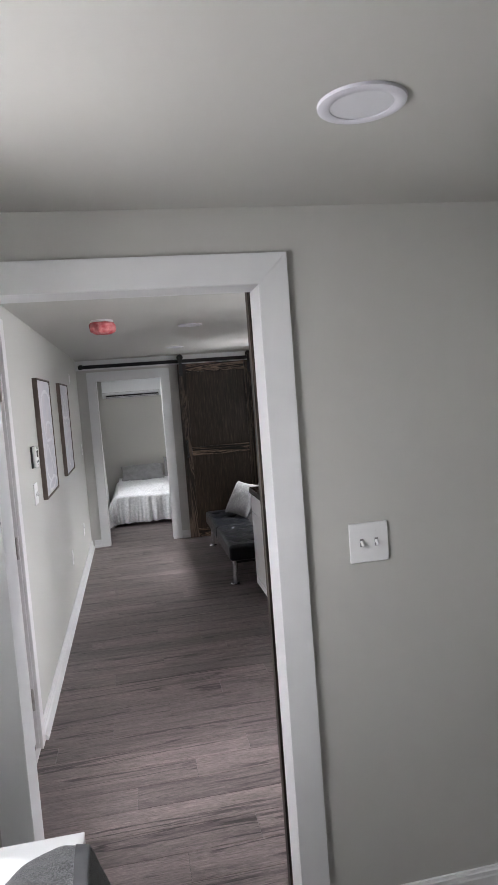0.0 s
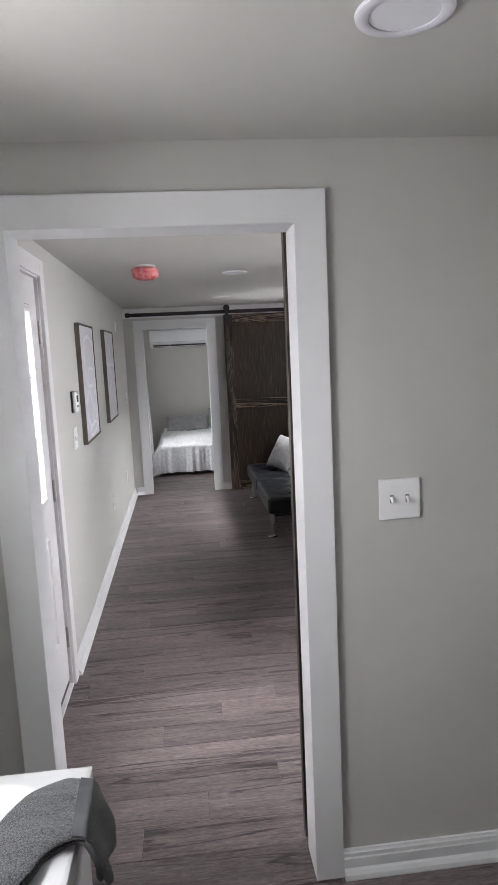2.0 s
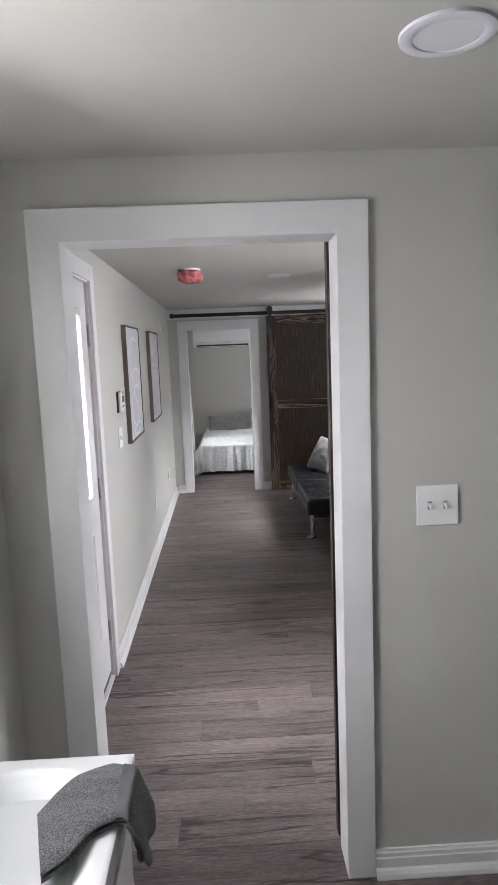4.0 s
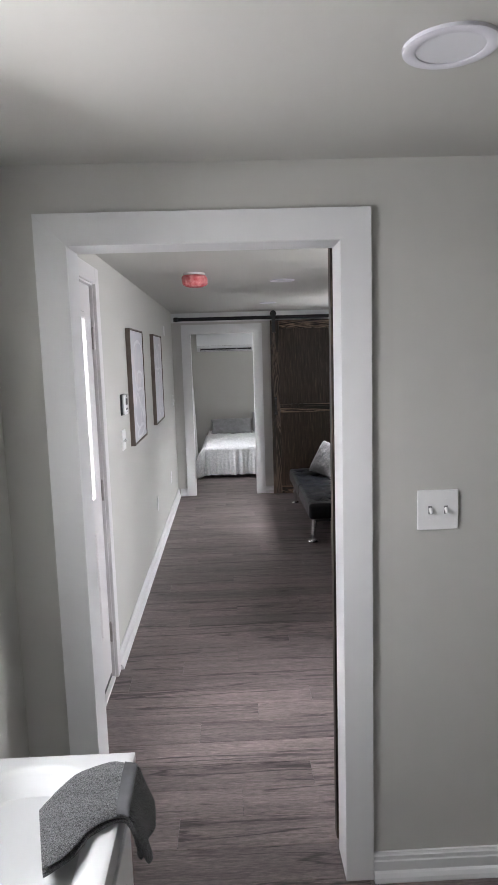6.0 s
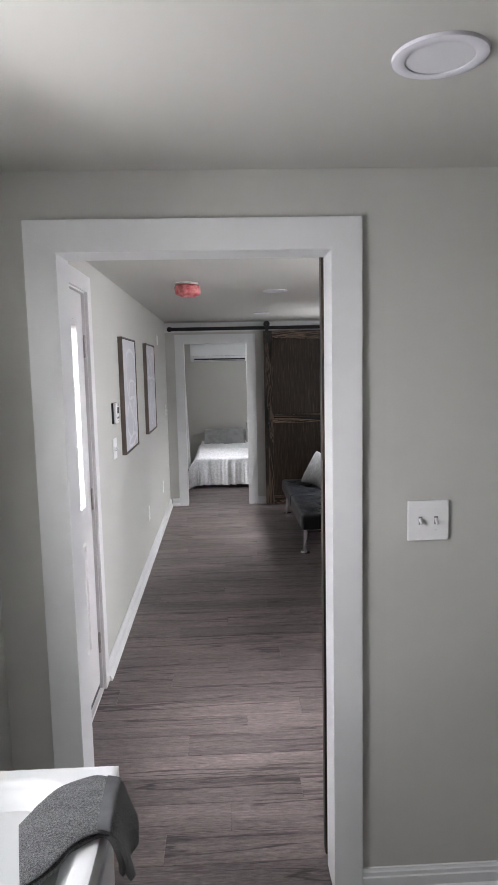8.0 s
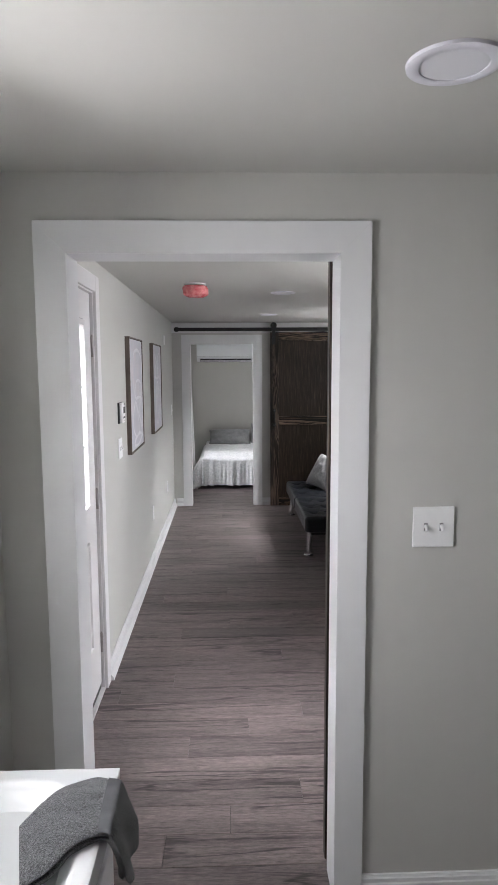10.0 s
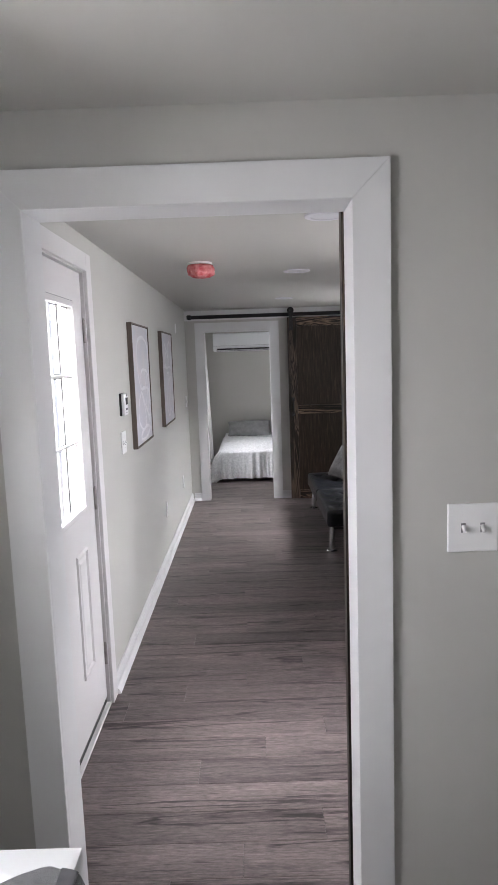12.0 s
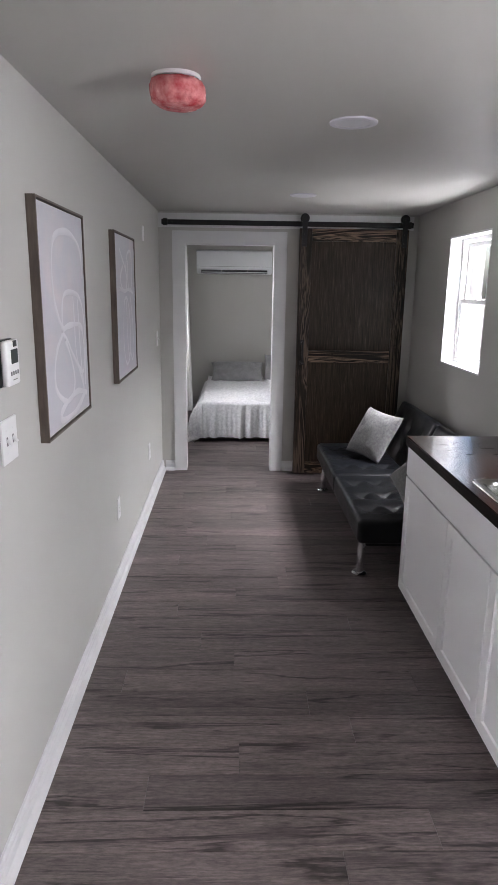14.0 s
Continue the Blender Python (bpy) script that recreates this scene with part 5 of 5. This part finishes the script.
def pot_plant():
    x, y, z = 1.862, 5.555, CTR_Z
    p = thing("potted_plant", (x, y, z), "small trailing green plant in a white pot", "plant")
    part("pot", lathe([(0, 0.0005), (0.033, 0.0005), (0.034, 0.003), (0.041, 0.06), (0.0445, 0.061), (0.046, 0.064), (0.046, 0.077), (0.044, 0.079), (0.040, 0.078), (0.038, 0.068), (0, 0.068)], (x, y, z), 40), M_POT, p, "white ceramic pot", 40)
    part("soil", lathe([(0, 0.072), (0.0385, 0.07), (0, 0.066)], (x, y, z), 24), M_SOIL, p)

    def leaf(u, v):
        s = (u - 0.5) * 2
        return Vector((s * 0.0145 * math.sin(math.pi * min(1, 0.06 + 0.94 * v)) ** 0.8, v * 0.047, 0.004 * abs(s) + 0.006 * v - 0.022 * v * v))
    ob = finish("leaf", sheet(leaf, 4, 6, 0.0007), M_LEAF, 60)
    mesh = ob.data
    bpy.data.objects.remove(ob)
    rng = random.Random(11)
    for k in range(14):
        ang = k * 0.449 + rng.uniform(-0.2, 0.2)
        out = rng.uniform(0.05, 0.115)
        up = rng.uniform(0.015, 0.045) if k % 3 else rng.uniform(0.05, 0.08)
        drop = 0.075 if k in (5, 6) else rng.uniform(0.0, 0.05)
        dx = -out if k in (5, 6) else out * math.cos(ang) * 0.95
        dy = -0.03 if k == 5 else out * math.sin(ang)
        dx = min(dx, 0.055)
        a = Vector((x, y, z + 0.07))
        line = spline([a, a + Vector((dx * 0.35, dy * 0.35, up)), a + Vector((dx * 0.8, dy * 0.8, up * 0.9 - drop * 0.2)), a + Vector((dx, dy, up * 0.5 - drop))], 6)
        part("vine", tube(line, 0.0014, 6), M_STEM, p, "", 60)
        for i in range(4, len(line), 3):
            q = line[i]
            lf = new("leaf", mesh)
            lf.parent = p
            lf.matrix_parent_inverse = Matrix.Translation(-p.location)
            turn = ang + (1.1 if i % 2 else -1.1) + rng.uniform(-0.5, 0.5)
            lf.matrix_basis = Matrix.Translation(q) @ pose(0, 0, 0, 0, 0, math.degrees(turn) - 90) @ pose(0, 0, 0, rng.uniform(-25, 40), rng.uniform(-25, 25), 0)
            if q.x + 0.05 > EAST:
                lf.matrix_basis = Matrix.Translation(q) @ pose(0, 0, 0, 0, 0, rng.uniform(60, 130)) @ pose(0, 0, 0, rng.uniform(-10, 45), rng.uniform(-25, 25), 0)


pot_plant()


# ---------------------------------------------------------------- sofa bed
def futon():
    y0, ym, y1 = 5.845, 6.715, 7.62
    f = thing("sofa_bed", (1.4, ym, 0), "black tufted faux leather sofa bed with chrome legs", "sofa")

    def tufted(top, axis_u, rows):
        def move(q):
            if q.z > top - 0.03:
                dz = 0.0
                for tx, ty in rows:
                    dd = ((q.x - tx) / 0.05) ** 2 + ((q.y - ty) / 0.05) ** 2
                    dz -= 0.017 * math.exp(-dd)
                    for sx, sy in ((1, 1), (1, -1)):
                        off = abs((q.x - tx) * sy - (q.y - ty) * sx) / 1.414
                        if dd < 8:
                            dz -= 0.009 * math.exp(-(off / 0.008) ** 2) * math.exp(-dd / 4)
                dz += 0.004 * noise.noise(q * 9)
                return q + Vector((0, 0, dz))
            return q + Vector((0.003 * noise.noise(q * 8), 0, 0))
        return move
    for a, b in ((y0, ym - 0.002), (ym + 0.002, y1)):
        rows = [(tx, a + (b - a) * s) for tx in (1.215, 1.355, 1.495) for s in (0.22, 0.5, 0.78)]
        seat = part("seat", soft_box((1.115, a, 0.235), (1.625, b, 0.375), 0.03, 72, tufted(0.375, 0, rows)), M_LEATHER, f, "", 60)
        for tx, ty in rows:
            part("button", lathe([(0, 0.004), (0.008, 0.003), (0.011, 0.0), (0, -0.002)], (tx, ty, 0.354), 14), M_LEATHER, seat, "", 60)
        own = soft_box((0, a, 0), (0.115, b, 0.44), 0.03, 40)
        m = Matrix.Translation((1.60, 0, 0.33)) @ pose(0, 0, 0, 0, 24, 0)
        for v in own.verts:
            if v.co.x < 0.03:
                dx = 0
                for s in (0.22, 0.5, 0.78):
                    for h in (0.14, 0.30):
                        dd = ((v.co.y - a - (b - a) * s) / 0.05) ** 2 + ((v.co.z - h) / 0.05) ** 2
                        dx += 0.016 * math.exp(-dd)
                v.co.x += dx + 0.003 * noise.noise(v.co * 9)
        bmesh.ops.transform(own, matrix=m, verts=own.verts)
        part("backrest", own, M_LEATHER, f, "", 60)
    part("frame", box((1.175, y0 + 0.06, 0.205), (1.645, y1 - 0.06, 0.236), 0.004), M_BLACK, f)
    for x, dx in ((1.178, -0.012), (1.59, 0.012)):
        for y in (6.0, 7.545):
            leg = rod((x, y, 0.207), (x + dx, y, 0.012), 0.0225, 0.0225, 28)
            lathe([(0, 0.0), (0.042, 0.0), (0.043, 0.004), (0.038, 0.008), (0.026, 0.012), (0, 0.014)], (x + dx, y, 0.0005), 28, bm=leg)
            part("leg", leg, M_CHROME, f, "polished chrome leg", 40)


futon()


def cushion(name, at, turn, w, h, t, material, label, seed, category="pillow"):
    def face(s):
        def f(u, v):
            a, b = (u - 0.5) * 2, (v - 0.5) * 2
            body = max(0.0, (1 - abs(a) ** 3.0) * (1 - abs(b) ** 3.0)) ** 0.55
            x = a * w / 2 * (1 - 0.07 * (1 - b * b))
            y = b * h / 2 * (1 - 0.07 * (1 - a * a))
            q = Vector((a * 2.2, b * 2.2, seed + s))
            z = s * t / 2 * body * (1 + 0.14 * noise.noise(q)) + 0.0025 * noise.noise(q * 3.1) * body + s * 0.0015
            return Vector((x, y, z))
        return f
    own = sheet(face(1), 36, 36)
    sheet(face(-1), 36, 36, bm=own)
    bmesh.ops.remove_doubles(own, verts=own.verts, dist=0.0031)
    bmesh.ops.transform(own, matrix=Matrix.Translation(at) @ turn, verts=own.verts)
    return tagged(finish(name, own, material, 70), label, category)


def leaning(u, v):
    """A turn whose first two axes follow u and, nearly, v."""
    u = Vector(u).normalized()
    w = u.cross(Vector(v)).normalized()
    return Matrix((u, w.cross(u), w)).transposed().to_4x4()


cushion("throw_pillow", (1.47, 7.18, 0.545), leaning((0.158, -0.30, -0.02), (0.19, 0.05, 0.31)), 0.37, 0.375, 0.13, M_VELVET, "crushed grey velvet throw pillow leaning on the sofa", 2.0)
cushion("throw_pillow", (1.492, 5.962, 0.572), leaning((0.142, -0.86, -0.482), (0.649, -0.3, 0.699)), 0.37, 0.37, 0.12, M_VELVET, "crushed grey velvet throw pillow propped at the sofa end", 6.0)


# ---------------------------------------------------------------- bedroom
def bed():
    x0, x1, y0, y1 = 0.12, 1.52, 9.30, 10.86
    b = thing("bed", ((x0 + x1) / 2, (y0 + y1) / 2, 0), "low made bed with rumpled pale grey patterned duvet", "bed")
    part("base", box((x0 + 0.05, y0 + 0.05, 0.0), (x1 - 0.05, y1, 0.14), 0.01), M_BLACK, b, "dark bed base")
    part("mattress", soft_box((x0, y0, 0.14), (x1, y1, 0.385), 0.05, 12), M_MATTRESS, b, "", 60)
    over, top = 0.40, 0.405

    def f(u, v):
        px = x0 - over + (x1 - x0 + 2 * over) * u
        py = y0 - over + (y1 - 0.02 - y0 + over) * v
        qx, qy = min(max(px, x0), x1), max(py, y0)
        ox, oy = px - qx, py - qy
        ov = math.hypot(ox, oy)
        r = 0.05
        if ov < 1e-6:
            w = Vector((px * 5, py * 5, 0.3))
            puff = 0.016 * noise.noise(w) + 0.008 * noise.noise(w * 3.1) + 0.011 * abs(noise.noise(Vector((px * 20, py * 12, 2)))) + 0.02 * max(0, (py - y0) / (y1 - y0))
            return Vector((px, py, top + puff + 0.03 * min(1, max(0, (py - y0) / 0.5))))
        d = Vector((ox / ov, oy / ov, 0))
        if ov < r * 1.57:
            a = ov / r
            flat, down = r * math.sin(a), r * (1 - math.cos(a))
        else:
            flat, down = r + 0.22 * (ov - r * 1.57), r + (ov - r * 1.57) * 0.97
        side = px * 1.0 + py * 1.0
        k = min(1, down / 0.3)
        run = qx - qy + 0.22 * math.atan2(ox, -oy)
        wave = run * 38 + 6.5 * noise.noise(Vector((run * 4.5, 0.6 * down, 4)))
        fold = 0.05 * (0.55 + 0.9 * noise.noise(Vector((run * 6, 0, 7)))) * (2 * abs(math.sin(wave / 2)) - 0.8) + 0.008 * math.sin(run * 118 + 1.0)
        if ox < 0 and oy < 0:
            flat += 0.05 * math.sin(math.pi * min(1, down / 0.38))
        pos = Vector((qx, qy, top - down)) + d * (flat + fold * k)
        pos.z = max(pos.z, 0.012 + 0.015 * (noise.noise(Vector((px * 8, py * 8, 1))) + 1))
        return pos
    part("duvet", sheet(f, 220, 190, 0.012), M_DUVET, b, "rumpled pale grey duvet with a fine pattern", 70)


bed()
cushion("bed_pillow", (0.49, 10.60, 0.55), pose(0, 0, 0, 38, 0, 0), 0.66, 0.34, 0.15, M_BEDPILLOW, "plump grey cotton bed pillow", 3.3)
cushion("bed_pillow", (1.13, 10.66, 0.58), pose(0, 0, 0, 58, 0, -6), 0.62, 0.40, 0.15, M_BEDPILLOW, "grey cotton bed pillow standing against the wall", 9.1)


def air_conditioner():
    x0, x1, z0, z1 = -0.018, 0.90, 1.733, 2.012
    a = thing("air_conditioner", ((x0 + x1) / 2, NORTH, z0), "white wall-mounted split air conditioner", "air conditioner")
    prof = [(0.0, z0 + 0.03), (0.06, z0 + 0.0), (0.135, z0 + 0.004), (0.165, z0 + 0.03), (0.196, z0 + 0.075), (0.2, z0 + 0.1), (0.2, z1 - 0.04), (0.19, z1 - 0.014), (0.165, z1), (0.0, z1)]
    own = bmesh.new()
    ends = [[own.verts.new((x, NORTH - 0.001 - d, z)) for d, z in prof] for x in (x0, x1)]
    k = len(prof)
    for i in range(k):
        own.faces.new((ends[0][i], ends[0][(i + 1) % k], ends[1][(i + 1) % k], ends[1][i]))
    own.faces.new(ends[0])
    own.faces.new(ends[1])
    bmesh.ops.bevel(own, geom=[e for e in own.edges if abs(e.verts[0].co.x - e.verts[1].co.x) < 1e-6], offset=0.006, segments=2, affect="EDGES")
    part("case", own, M_AC, a, "", 35)
    part("front_seam", box((x0 + 0.004, NORTH - 0.2025, z0 + 0.084), (x1 - 0.004, NORTH - 0.199, z0 + 0.087)), M_GREY_INK, a)
    part("outlet", box((x0 + 0.055, NORTH - 0.192, z0 + 0.006), (x1 - 0.055, NORTH - 0.13, z0 + 0.046), 0.003), M_DARK, a, "dark air outlet")
    part("louver", box((x0 + 0.06, NORTH - 0.197, z0 + 0.012), (x1 - 0.06, NORTH - 0.188, z0 + 0.022), 0.002), M_AC, a)
    for x in (x0 + 0.3, x0 + 0.62):
        part("fin", box((x, NORTH - 0.194, z0 + 0.022), (x + 0.006, NORTH - 0.14, z0 + 0.044)), M_AC, a)
    part("badge", box((x0 + 0.05, NORTH - 0.2035, z0 + 0.1), (x0 + 0.054, NORTH - 0.2005, z0 + 0.135)), M_WHITE_PAPER, a)


air_conditioner()


def curtain():
    c = thing("curtain", (WEST + 0.05, 9.52, 0.27), "plain white curtain hanging at the bedroom window", "curtain")

    def f(u, v):
        y = 9.50 + 0.24 * u
        return Vector((WEST + 0.105 + 0.03 * math.sin(u * 26) * (0.4 + 0.6 * v) + 0.036 * v + 0.006 * noise.noise(Vector((u * 9, v * 2, 2))), y + 0.01 * math.sin(v * 5 + u * 9), 2.03 - 1.76 * v))
    part("cloth", sheet(f, 120, 30, 0.0015), M_CURTAIN, c, "", 70)
    part("rod", rod((WEST + 0.105, 8.7, 2.035), (WEST + 0.105, 9.8, 2.035), 0.009, n=16), M_BLACK, c)
    for y in (8.73, 9.77):
        part("bracket", box((WEST + 0.0005, y - 0.01, 2.02), (WEST + 0.105, y + 0.01, 2.05), 0.002), M_BLACK, c)


curtain()


# ---------------------------------------------------------------- outdoors
structure("ground", box((-120, -120, -0.9), (120, 120, -0.75)), M_GROUND, "pale gravel ground outside", "ground")


def neighbour_house():
    x = -4.6
    h = thing("house", (x - 2, 10, -0.75), "white sided neighbouring house with grey shutters", "house")
    part("wall", box((x - 5, 2, -0.75), (x, 30, 4.6)), M_SIDING, h)
    own = bmesh.new()
    pts = [(x - 5.4, 4.6), (x + 0.4, 4.6), (x - 2.5, 6.8)]
    e = [[own.verts.new((px, y, z)) for px, z in pts] for y in (1.6, 30.4)]
    for i in range(3):
        own.faces.new((e[0][i], e[0][(i + 1) % 3], e[1][(i + 1) % 3], e[1][i]))
    own.faces.new(e[0])
    own.faces.new(e[1])
    part("roof", own, M_ROOF, h)
    for y in (9.0, 15.5, 22.0):
        w = part("window", box((x, y, 0.5), (x + 0.03, y + 0.9, 1.9), 0.005), M_VINYL, h)
        part("pane", box((x + 0.031, y + 0.06, 0.56), (x + 0.035, y + 0.84, 1.84)), M_LCD, w)
        for a in (y - 0.62, y + 0.95):
            s = part("shutter", box((x, a, 0.45), (x + 0.04, a + 0.56, 1.95), 0.005), M_SHUTTER, h, "grey louvred shutter")
            for k in range(12):
                part("slat", box((x + 0.04, a + 0.05, 0.53 + k * 0.115), (x + 0.05, a + 0.51, 0.605 + k * 0.115)), M_SHUTTER, s)


neighbour_house()


def garden_fence():
    f = thing("fence", (7.0, 8, -0.75), "weathered pale board fence", "fence")
    for k in range(44):
        part("board", box((7.0, 3 + k * 0.21, -0.75), (7.025, 3.195 + k * 0.21, 1.05 + 0.02 * math.sin(k * 2.3))), M_FENCE, f)
    for z in (-0.3, 0.7):
        part("rail", box((7.026, 3, z), (7.07, 12.2, z + 0.09)), M_FENCE, f)


garden_fence()


# ---------------------------------------------------------------- plank floor
floor = structure("floor", box((WEST - 0.0, SOUTH, -0.1), (EAST, NORTH, -0.005)), M_SUBFLOOR, "grey-brown wood-look vinyl plank floor", "floor")
ROW, FIRST, LENGTH = 0.151, 4.143, 1.20
JOINTS = {-7: 0.283, -6: 0.547, -5: 0.81, -4: -0.093, -3: 0.168, -2: 0.464, -1: 0.764, 0: 1.058, 1: 0.164, 2: 0.465, 3: 0.885, 4: 0.738, 5: -0.005, 7: 0.295, 10: 0.457, 12: 0.745, 15: 0.275, 16: 0.135, 18: 0.43}


def plank(xa, xb, ya, yb):
    g, e = 0.0005, 0.0014
    own = bmesh.new()
    lo = [own.verts.new((x, y, -0.0045)) for x, y in ((xa + g, ya + g), (xb - g, ya + g), (xb - g, yb - g), (xa + g, yb - g))]
    md = [own.verts.new((x, y, -0.0012)) for x, y in ((xa + g, ya + g), (xb - g, ya + g), (xb - g, yb - g), (xa + g, yb - g))]
    hi = [own.verts.new((x, y, 0.0)) for x, y in ((xa + e, ya + e), (xb - e, ya + e), (xb - e, yb - e), (xa + e, yb - e))]
    for r0, r1 in ((lo, md), (md, hi)):
        for k in range(4):
            own.faces.new((r0[k], r0[(k + 1) % 4], r1[(k + 1) % 4], r1[k]))
    own.faces.new(hi)
    own.faces.new(lo)
    ob = finish("plank", own, M_PLANK)
    ob.parent = floor


rng = random.Random(7)
for row in range(math.floor((SOUTH - FIRST) / ROW), math.ceil((NORTH - FIRST) / ROW)):
    ya, yb = max(SOUTH, FIRST + row * ROW), min(NORTH, FIRST + (row + 1) * ROW)
    joint = JOINTS.get(row, (0.153 + 0.297 * (row - 1) + rng.uniform(-0.06, 0.06)) % LENGTH)
    xs = [joint + k * LENGTH for k in range(-3, 4)]
    xs = [WEST, *(x for x in xs if WEST + 0.05 < x < EAST - 0.05), EAST]
    for xa, xb in zip(xs, xs[1:]):
        plank(xa, xb, ya, yb)
